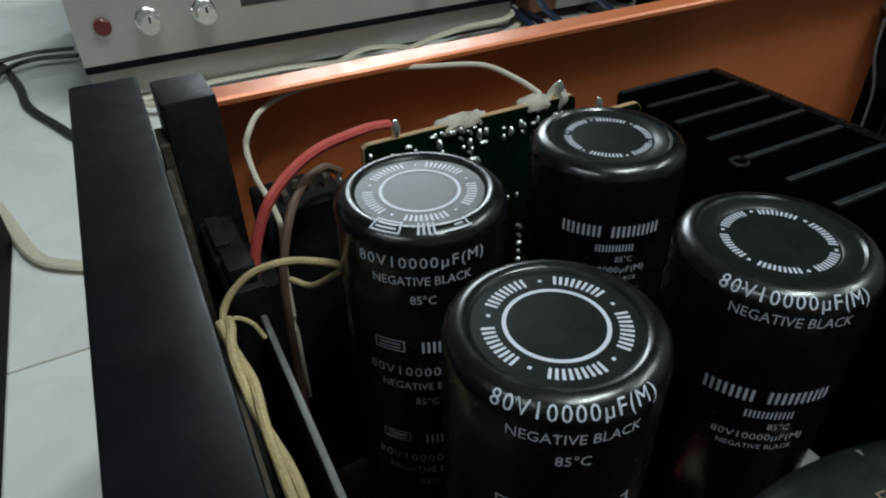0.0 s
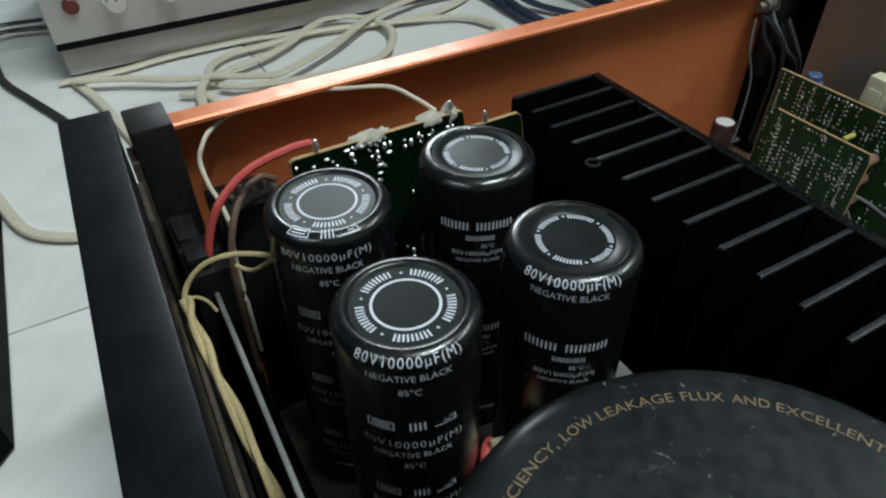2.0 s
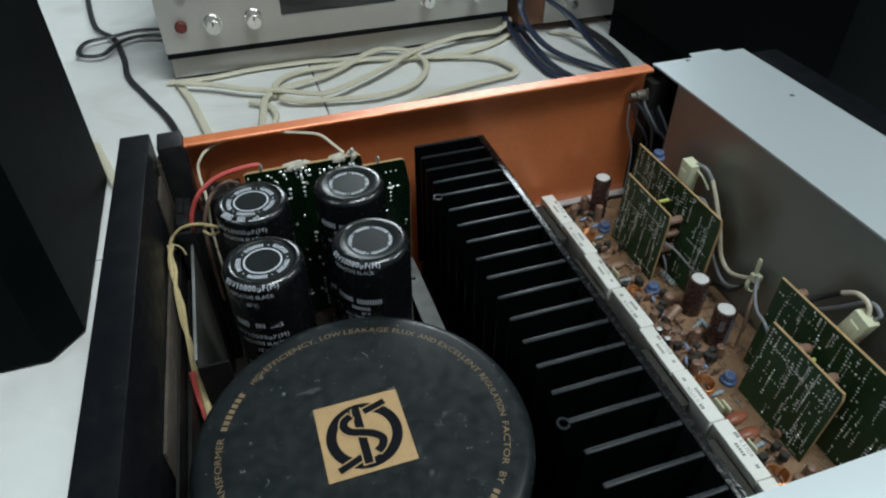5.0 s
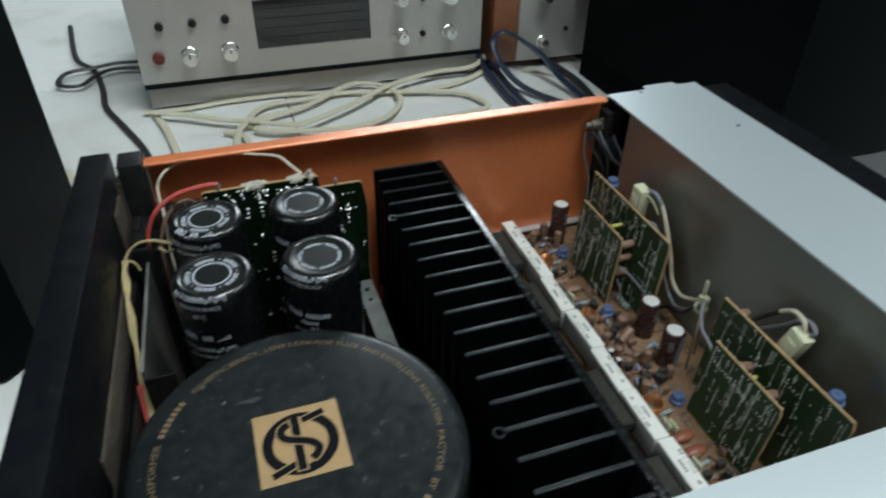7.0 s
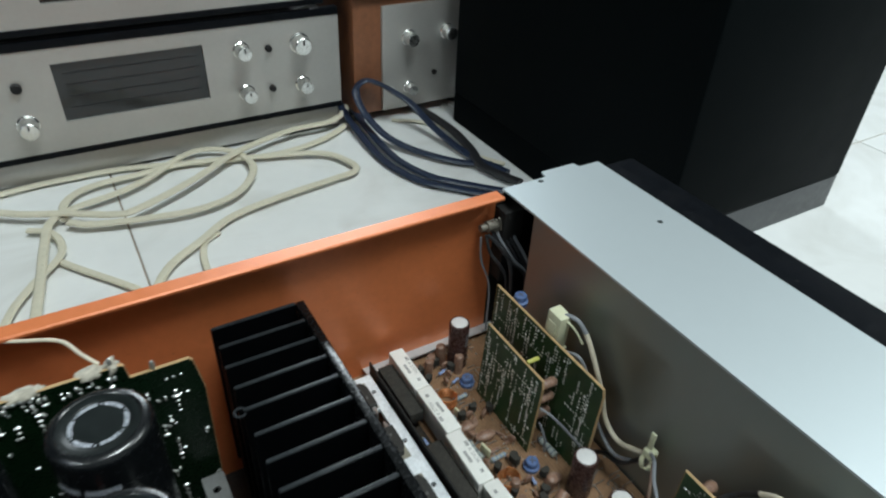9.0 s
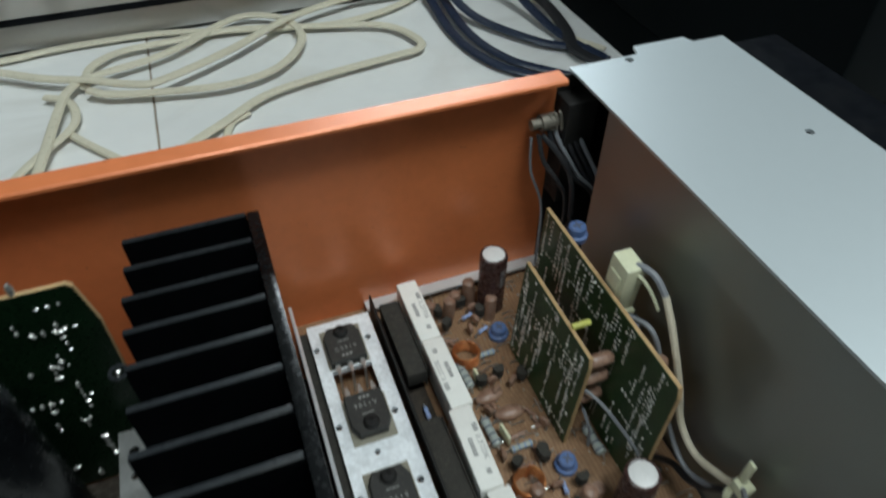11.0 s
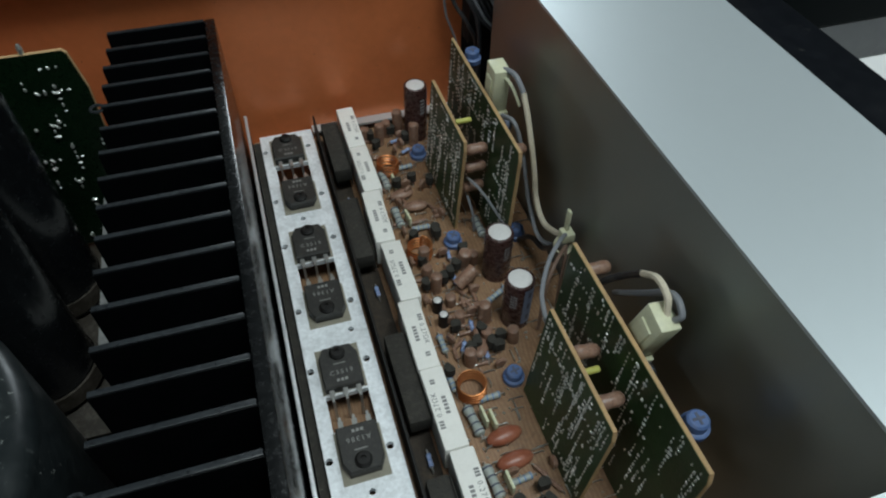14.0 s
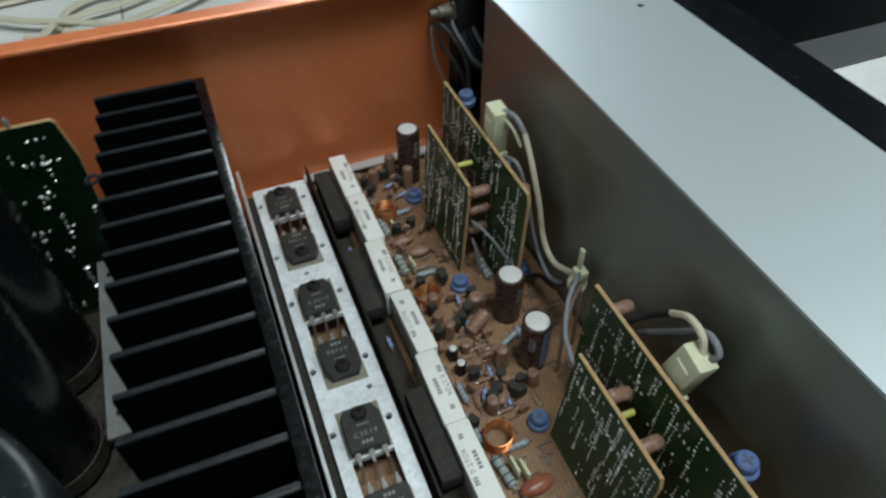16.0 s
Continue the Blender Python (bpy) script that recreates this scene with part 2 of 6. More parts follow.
SILVER = node_mat("silver_faceplate", (0.52, 0.51, 0.485), 0.42, 0.55, 0.05, 30, 0.05, 1500, rough_vary=0.05)
KNOB = node_mat("silver_knob", (0.82, 0.82, 0.80), 0.22, 0.95, 0.05, 100)
DARK_WINDOW = glass_mat("dark_window", (0.026, 0.028, 0.029))
GRILLE = node_mat("window_grey", (0.022, 0.023, 0.026), 0.35, specular=0.4)
RED_LAMP = node_mat("red_button", (0.13, 0.022, 0.020), 0.3)
WOOD = node_mat("walnut_case", (0.24, 0.095, 0.045), 0.4, 0, 0.25, 20, 0.1, 300)
SPEAKER = node_mat("black_cabinet", (0.0026, 0.0042, 0.0048), 0.55, 0, 0.05, 6, rough_vary=0.02, specular=0.025)
# Grey that paints the white floor's reflection low on a black cabinet.
FOOT_REFLECTION = node_mat("grey_foot_reflection", (0.085, 0.088, 0.092), 0.55, 0, 0.1, 20)
# Kept dark so the unseen walls and ceiling bounce little light.
WALL = node_mat("wall_paint", (0.17, 0.18, 0.175), 0.8, 0, 0.04, 3, 0.1, 60)
GROUT = node_mat("tile_grout", (0.30, 0.25, 0.20), 0.9, 0, 0.2, 30)


def marble_mat():
    m = node_mat("marble_tile", (0.82, 0.83, 0.82), 0.16, 0, 0.03, 6, 0.02, 40, island=0.03, rough_vary=0.05)
    nt = m.node_tree
    b = nt.nodes["Principled BSDF"]
    old = b.inputs["Base Color"].links[0].from_socket
    co = nt.nodes.new("ShaderNodeTexCoord")
    n = nt.nodes.new("ShaderNodeTexNoise")
    n.inputs["Scale"].default_value, n.inputs["Detail"].default_value, n.inputs["Distortion"].default_value = 7, 8, 2.0
    nt.links.new(co.outputs["Object"], n.inputs["Vector"])
    r = nt.nodes.new("ShaderNodeMapRange")
    r.inputs["From Min"].default_value, r.inputs["From Max"].default_value, r.inputs["To Max"].default_value = 0.46, 0.72, 0.62
    nt.links.new(n.outputs[0], r.inputs["Value"])
    mix = nt.nodes.new("ShaderNodeMix")
    mix.data_type = "RGBA"
    mix.inputs[7].default_value = (0.62, 0.61, 0.58, 1)
    nt.links.new(r.outputs[0], mix.inputs[0])
    nt.links.new(old, mix.inputs[6])
    nt.links.new(mix.outputs[2], b.inputs["Base Color"])
    return m


def phenolic_mat():
    """Brown board with fine copper-track relief and dust."""
    m = node_mat("brown_board", (0.27, 0.158, 0.085), 0.58, 0, 0.4, 60, 0.3, 900, 0.5, (0.38, 0.26, 0.155))
    nt = m.node_tree
    b = nt.nodes["Principled BSDF"]
    old = b.inputs["Base Color"].links[0].from_socket
    co = nt.nodes.new("ShaderNodeTexCoord")
    w = nt.nodes.new("ShaderNodeTexWave")
    w.inputs["Scale"].default_value, w.inputs["Distortion"].default_value = 190, 14
    w.inputs["Detail Scale"].default_value, w.inputs["Detail"].default_value = 0.25, 1
    nt.links.new(co.outputs["Object"], w.inputs["Vector"])
    r = nt.nodes.new("ShaderNodeMapRange")
    r.inputs["To Max"].default_value = 0.45
    nt.links.new(w.outputs["Fac"], r.inputs["Value"])
    mix = nt.nodes.new("ShaderNodeMix")
    mix.data_type = "RGBA"
    mix.inputs[7].default_value = (0.17, 0.075, 0.04, 1)
    nt.links.new(r.outputs[0], mix.inputs[0])
    nt.links.new(old, mix.inputs[6])
    nt.links.new(mix.outputs[2], b.inputs["Base Color"])
    return m


MARBLE = marble_mat()
PHENOLIC = phenolic_mat()


# ---- mesh helpers ----
def part(name, bm, material, parent=None, label="", smooth=True):
    me = bpy.data.meshes.new(name)
    bmesh.ops.recalc_face_normals(bm, faces=bm.faces)
    bm.to_mesh(me)
    bm.free()
    if smooth:
        for p in me.polygons:
            p.use_smooth = True
        me.set_sharp_from_angle(angle=radians(38))
    me.materials.append(material)
    ob = new(name, me)
    ob.parent = parent
    if label:
        ob["label"] = label
    return ob


def thing(name, label, category, group="", at=(0, 0, 0), kind=""):
    ob = new(name)
    ob.empty_display_size = 0.01
    ob.location = at
    return tagged(ob, label, category, group, kind)


def box(bm, x0, x1, y0, y1, z0, z1, bevel=0.0, seg=2):
    m = Matrix.Translation(((x0 + x1) / 2, (y0 + y1) / 2, (z0 + z1) / 2)) @ Matrix.Diagonal((abs(x1 - x0), abs(y1 - y0), abs(z1 - z0), 1))
    v = bmesh.ops.create_cube(bm, size=1, matrix=m)["verts"]
    if bevel:
        e = {e for q in v for e in q.link_edges}
        bmesh.ops.bevel(bm, geom=list(e), offset=bevel, segments=seg, affect="EDGES", profile=0.5)
    return bm


def boxed(*a, bevel=0.0, seg=2):
    return box(bmesh.new(), *a, bevel=bevel, seg=seg)


def lathe(profile, seg=32, m=None, bm=None):
    """Turns (radius, height) pairs about the z axis; ends at radius 0 close the shape."""
    bm = bm or bmesh.new()
    m = m or Matrix()
    rings = []
    for r, z in profile:
        if r < 1e-7:
            rings.append([bm.verts.new(m @ Vector((0, 0, z)))])
        else:
            rings.append([bm.verts.new(m @ Vector((r * math.cos(2 * math.pi * i / seg), r * math.sin(2 * math.pi * i / seg), z))) for i in range(seg)])
    for a, b in zip(rings, rings[1:]):
        for i in range(seg):
            j = (i + 1) % seg
            if len(a) == 1 and len(b) == 1:
                continue
            if len(a) == 1:
                bm.faces.new((a[0], b[j], b[i]))
            elif len(b) == 1:
                bm.faces.new((a[i], a[j], b[0]))
            else:
                bm.faces.new((a[i], a[j], b[j], b[i]))
    return bm


def smooth_line(pts, n=8):
    """Catmull-Rom through the points."""
    p = [Vector(q) for q in pts]
    p = [p[0] * 2 - p[1]] + p + [p[-1] * 2 - p[-2]]
    out = []
    for a, b, c, d in zip(p, p[1:], p[2:], p[3:]):
        for k in range(n):
            t = k / n
            out.append(0.5 * (2 * b + (c - a) * t + (2 * a - 5 * b + 4 * c - d) * t * t + (3 * b - a - 3 * c + d) * t ** 3))
    return out + [p[-2]]


def tube(pts, r, seg=8, n=8, bm=None, flat=1.0):
    bm = bm or bmesh.new()
    line = smooth_line(pts, n) if n > 1 else [Vector(q) for q in pts]
    rings, up = [], Vector((0, 0, 1))
    for i, c in enumerate(line):
        d = (line[min(i + 1, len(line) - 1)] - line[max(i - 1, 0)]).normalized()
        side = d.cross(up)
        if side.length < 1e-3:
            side = d.cross(Vector((0, 1, 0)))
        side.normalize()
        u = side.cross(d).normalized()
        rings.append([bm.verts.new(c + r * (math.cos(a) * side + flat * math.sin(a) * u)) for a in [2 * math.pi * k / seg for k in range(seg)]])
    for a, b in zip(rings, rings[1:]):
        for i in range(seg):
            bm.faces.new((a[i], a[(i + 1) % seg], b[(i + 1) % seg], b[i]))
    bm.faces.new(rings[0][::-1])
    bm.faces.new(rings[-1])
    return bm


def plate(outline, holes, z0, z1):
    """A flat sheet in x, y with holes cut through it, between two heights."""
    bm = bmesh.new()
    loops = []
    for pts in [outline] + holes:
        vs = [bm.verts.new((x, y, z1)) for x, y in pts]
        loops.append([bm.edges.new((a, b)) for a, b in zip(vs, vs[1:] + vs[:1])])
    bmesh.ops.triangle_fill(bm, use_beauty=True, edges=[e for l in loops for e in l])
    top = list(bm.faces)
    ext = bmesh.ops.extrude_face_region(bm, geom=top)
    for v in [g for g in ext["geom"] if isinstance(g, bmesh.types.BMVert)]:
        v.co.z = z0
    return bm


def ring_pts(x, y, r, n=14):
    return [(x + r * math.cos(2 * math.pi * i / n), y + r * math.sin(2 * math.pi * i / n)) for i in range(n)]


def letters(text, height, spacing=1.0, shear=0.0, width=0.0):
    """Vertices (centred, in x and y) and faces of a line of type in the built-in font."""
    cu = bpy.data.curves.new("type", "FONT")
    cu.body, cu.size, cu.align_x, cu.space_character, cu.shear, cu.resolution_u = text, height * 1.42, "CENTER", spacing, shear, 2
    ob = new("type", cu)
    me = bpy.data.meshes.new_from_object(ob)
    vs, fs = [v.co.copy() for v in me.vertices], [tuple(p.vertices) for p in me.polygons]
    if width:
        lo, hi = min(v.x for v in vs), max(v.x for v in vs)
        for v in vs:
            v.x = ((v.x - lo) / (hi - lo) - 0.5) * width
    bpy.data.objects.remove(ob)
    bpy.data.curves.remove(cu)
    bpy.data.meshes.remove(me)
    return vs, fs


def word_bars(n, width, height, gap=0.3):
    """A word as n upright bars, centred."""
    vs, fs = [], []
    step = width / n
    for i in range(n):
        x0, x1 = -width / 2 + i * step, -width / 2 + (i + 1 - gap) * step
        k = len(vs)
        vs += [Vector((x0, 0, 0)), Vector((x1, 0, 0)), Vector((x1, height, 0)), Vector((x0, height, 0))]
        fs.append((k, k + 1, k + 2, k + 3))
    return vs, fs


def strips(*spans):
    """Flat bars (x0, x1, y0, y1) of one printed mark, cut short enough to follow a curve."""
    vs, fs = [], []
    for x0, x1, y0, y1 in spans:
        n = max(1, round((x1 - x0) / 0.0015))
        for i in range(n):
            a, b, k = x0 + (x1 - x0) * i / n, x0 + (x1 - x0) * (i + 1) / n, len(vs)
            vs += [Vector((a, y0, 0)), Vector((b, y0, 0)), Vector((b, y1, 0)), Vector((a, y1, 0))]
            fs.append((k, k + 1, k + 2, k + 3))
    return vs, fs


def on_plane(bm, shape, m):
    vs, fs = shape
    made = [bm.verts.new(m @ Vector((v.x, v.y, 0))) for v in vs]
    for f in fs:
        try:
            bm.faces.new([made[i] for i in f])
        except ValueError:
            pass


def on_cylinder(bm, shape, r, z, turn):
    """Wraps a flat shape round an upright cylinder; turn: degrees of its middle, read from outside."""
    vs, fs = shape
    made = []
    for v in vs:
        a = radians(turn) + v.x / r
        made.append(bm.verts.new((r * math.cos(a), r * math.sin(a), z + v.y)))
    for f in fs:
        try:
            bm.faces.new([made[i] for i in f])
        except ValueError:
            pass


def on_shoulder(bm, shape, r, h, fillet, down, turn):
    """Wraps a shape round a can of radius r and height h whose top edge is rounded; down: how far its foot lies down the skin from the flat top."""
    vs, fs = shape
    quarter = fillet * math.pi / 2
    made = []
    for v in vs:
        a, s = radians(turn) + v.x / r, down - v.y
        if s < 0:
            rr, z = r - fillet + s, h
        elif s < quarter:
            rr, z = r - fillet + fillet * math.sin(s / fillet), h - fillet + fillet * math.cos(s / fillet)
        else:
            rr, z = r, h - fillet - (s - quarter)
        k = (rr + 0.00034) / max(rr, 1e-6)
        made.append(bm.verts.new((rr * k * math.cos(a), rr * k * math.sin(a), z + (0.00034 if s < quarter else 0))))
    for f in fs:
        try:
            bm.faces.new([made[i] for i in f])
        except ValueError:
            pass


def on_ring(bm, shape, r, z, turn):
    """Lays a flat shape along a circle seen from above, its foot towards the middle."""
    vs, fs = shape
    made = []
    for v in vs:
        a = radians(turn) - v.x / r
        made.append(bm.verts.new(((r + v.y) * math.cos(a), (r + v.y) * math.sin(a), z)))
    for f in fs:
        try:
            bm.faces.new([made[i] for i in f])
        except ValueError:
            pass


def annulus(bm, r0, r1, z, seg=48):
    a = [bm.verts.new((r0 * math.cos(2 * math.pi * i / seg), r0 * math.sin(2 * math.pi * i / seg), z)) for i in range(seg)]
    b = [bm.verts.new((r1 * math.cos(2 * math.pi * i / seg), r1 * math.sin(2 * math.pi * i / seg), z)) for i in range(seg)]
    for i in range(seg):
        j = (i + 1) % seg
        bm.faces.new((a[i], b[i], b[j], a[j]))


# ---- the room ----
# Walls and ceiling are an unseen shell, added to shape the light.
X0, X1, Y0, Y1, H = -1.8, 2.3, -2.3, 2.4, 2.7


def room():
    tagged(part("ceiling", boxed(X0, X1, Y0, Y1, H, H + 0.1), WALL, smooth=False), "dark grey ceiling added out of view to limit bounced light", "ceiling", kind="structure")

    def wall(name, outline, holes, m):
        bm = plate(outline, holes, 0.0, 0.12)
        bm.transform(m)
        tagged(part(name, bm, WALL, smooth=False), "dark grey wall added out of view to limit bounced light", "wall", kind="structure")
    rect = lambda a, b, c, d: [(a, c), (b, c), (b, d), (a, d)]
    up = Matrix.Rotation(radians(90), 4, "X")
    wall("wall_north", rect(X0, X1, 0, H), [rect(0.55, 1.50, 0.92, 1.65)], Matrix.Translation((0, Y1 + 0.12, 0)) @ up)
    wall("wall_south", rect(X0, X1, 0, H), [], Matrix.Translation((0, Y0, 0)) @ up)
    side = Matrix.Rotation(radians(90), 4, "Z") @ up
    # West opening made up to go with the added fill light.
    wall("wall_west", rect(Y0, Y1, 0, H), [rect(-1.1, 0.1, 0.95, 2.05)], Matrix.Translation((X0 - 0.12, 0, 0)) @ side)
    wall("wall_east", rect(Y0, Y1, 0, H), [], Matrix.Translation((X1, 0, 0)) @ side)


room()


# ---- amplifier chassis ----
def slanted(slope, *a, bevel=0.0):
    """A box whose x drifts with y: the front stands slightly askew to the side wall."""
    bm = boxed(*a, bevel=bevel)
    for v in bm.verts:
        v.co.x += slope * (v.co.y - 0.004)
    return bm


def chassis():
    amp = thing("amplifier_chassis", "opened audio amplifier chassis with copper-coloured side and black front", "amplifier", at=(0, 0, 0))
    # bottom, copper side with folded lip, black rear, far-side wall
    part("base_plate", plate([(-0.0152, 0.0090), (0.39, 0.0090), (0.39, -0.44), (-0.0302, -0.44)], [], 0.012, 0.0135), CHASSIS_FLOOR, amp, "dusty dark steel base plate", smooth=False)
    bm = bmesh.new()
    prof = [(0.0090, 0.0136), (0.0090, 0.1548), (0.0082, 0.1556), (0.0007, 0.1556), (0.0, 0.1550), (0.0, 0.1538), (0.0006, 0.1538), (0.0010, 0.1546), (0.0072, 0.1546), (0.0078, 0.1540), (0.0078, 0.0136)]
    ends = [[bm.verts.new((x, y, z)) for y, z in prof] for x in (0.0002, 0.2925)]
    for i in range(len(prof)):
        j = (i + 1) % len(prof)
        bm.faces.new((ends[0][i], ends[0][j], ends[1][j], ends[1][i]))
    bm.faces.new(ends[0])
    bm.faces.new(ends[1][::-1])
    part("side_panel", bm, COPPER, amp, "copper-coloured steel side panel with a folded lip")
    part("far_side_panel", boxed(-0.0002, 0.37, -0.4412, -0.44, 0.0136, 0.154), COPPER, amp, "copper-coloured steel side panel")
    bm = boxed(0.3704, 0.3990, -0.44, 0.0117, 0.0136, 0.1505, bevel=0.0015)
    part("rear_panel", bm, BLACK_PANEL, amp, "black rear panel")
    part("corner_panel", boxed(0.2927, 0.3703, 0.0079, 0.0090, 0.0136, 0.1528), BLACK_STEEL, amp, "black steel corner panel", smooth=False)
    # front panel and the frame behind it
    part("front_panel", slanted(0.034, -0.0302, -0.0154, -0.44, 0.0040, 0.010, 0.1638, bevel=0.0007), BLACK_PANEL, amp, "thick satin black front panel")
    part("front_frame", slanted(0.034, -0.0135, -0.0124, -0.44, 0.0000, 0.0136, 0.1080), BLACK_STEEL, amp, smooth=False)
    part("front_felt", slanted(0.034, -0.0152, -0.0138, -0.1700, -0.0450, 0.060, 0.1215, bevel=0.0004), DUSTY_FELT, amp, "dusty brown felt strip")
    part("front_felt", slanted(0.034, -0.0152, -0.0136, -0.0320, -0.0100, 0.110, 0.1450, bevel=0.0004), DUSTY_FELT, amp, "dusty brown felt strip")
    part("corner_block", boxed(-0.0128, 0.0000, -0.0075, 0.0095, 0.0136, 0.1600, bevel=0.0008), BLACK_PLASTIC, amp, "black plastic corner block")
    part("front_felt", boxed(-0.0150, -0.0129, -0.0080, 0.0035, 0.0136, 0.1500), DUSTY_FELT, amp, "dusty brown felt strip", smooth=False)
    bm = boxed(-0.0117, -0.0035, -0.042, -0.0085, 0.0136, 0.1280, bevel=0.0006)
    box(bm, -0.0105, -0.0045, -0.040, -0.030, 0.1281, 0.1330, bevel=0.0004)
    box(bm, -0.0105, -0.0070, -0.026, -0.012, 0.1281, 0.1310, bevel=0.0004)
    box(bm, -0.0034, 0.0026, -0.0300, -0.0085, 0.0136, 0.1180, bevel=0.0004)
    part("front_switch", bm, BLACK_PLASTIC, amp, "black plastic switch body behind the front panel")
    part("switch_rail", slanted(0.034, -0.0117, -0.0098, -0.40, -0.0430, 0.0136, 0.0980, bevel=0.0004), BLACK_STEEL, amp)
    # feet
    for x, y in ((0.03, -0.03), (0.35, -0.03), (0.03, -0.40), (0.35, -0.40)):
        f = part("foot", lathe([(0, 0), (0.015, 0), (0.016, 0.002), (0.017, 0.0119), (0, 0.0119)], 24), BLACK_PLASTIC, amp)
        f.location = (x, y, 0)
    # grey inner shield: top sheet shaped like an L, with the walls under it
    out = [(0.2985, 0.0106), (0.3290, 0.0106), (0.3305, 0.0165), (0.3540, 0.0165), (0.3555, 0.0118), (0.3700, 0.0118), (0.3700, -0.4390), (0.1315, -0.4390), (0.1315, -0.2680), (0.2985, -0.2680)]
    holes = [ring_pts(0.3232, 0.0078, 0.0018), ring_pts(0.3545, -0.0555, 0.0016), ring_pts(0.3545, -0.1990, 0.0016)]
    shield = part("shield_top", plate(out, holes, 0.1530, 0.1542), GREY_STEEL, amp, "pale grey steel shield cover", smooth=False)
    # Walls take the darkened steel; their shade is in the colour.
    part("shield_wall", boxed(0.2985, 0.2996, -0.2680, -0.0194, 0.0136, 0.1529), SHADED_STEEL, amp, "grey steel shield wall painted darker than its cover for shade", smooth=False)
    part("shield_wall", boxed(0.1315, 0.2984, -0.2692, -0.2681, 0.0136, 0.1529), SHADED_STEEL, amp, "grey steel shield wall painted darker than its cover for shade", smooth=False)
    for x, y in ((0.3232, 0.0078), (0.3545, -0.0555), (0.3545, -0.1990)):
        s = part("screw", lathe([(0, 0.1505), (0.0030, 0.1505), (0.0030, 0.1518), (0, 0.1522)], 14), BLACK_STEEL, amp)
        s.location = (x, y, 0)
    # dark sticker with a white square
    part("rating_sticker", boxed(0.2250, 0.2960, -0.3080, -0.2900, 0.1543, 0.1545), BLACK_PLASTIC, amp, "black printed sticker", smooth=False)
    part("sticker_print", boxed(0.2530, 0.2600, -0.2965, -0.2905, 0.15455, 0.1547), PRINT, amp, "white printed square", smooth=False)
    part("sticker_print", boxed(0.2650, 0.2720, -0.2975, -0.2955, 0.15455, 0.1547), PRINT, amp, "white printed bar", smooth=False)
    # flat ledge along the copper side, under the boards
    part("ledge", boxed(0.2080, 0.2980, 0.0020, 0.0077, 0.0560, 0.0572), GREY_STEEL, amp, smooth=False)
    return amp


AMP = chassis()


# ---- smoothing capacitors ----
CAP_R, CAP_Z, CAP_BASE = 0.0183, 0.1508, 0.034


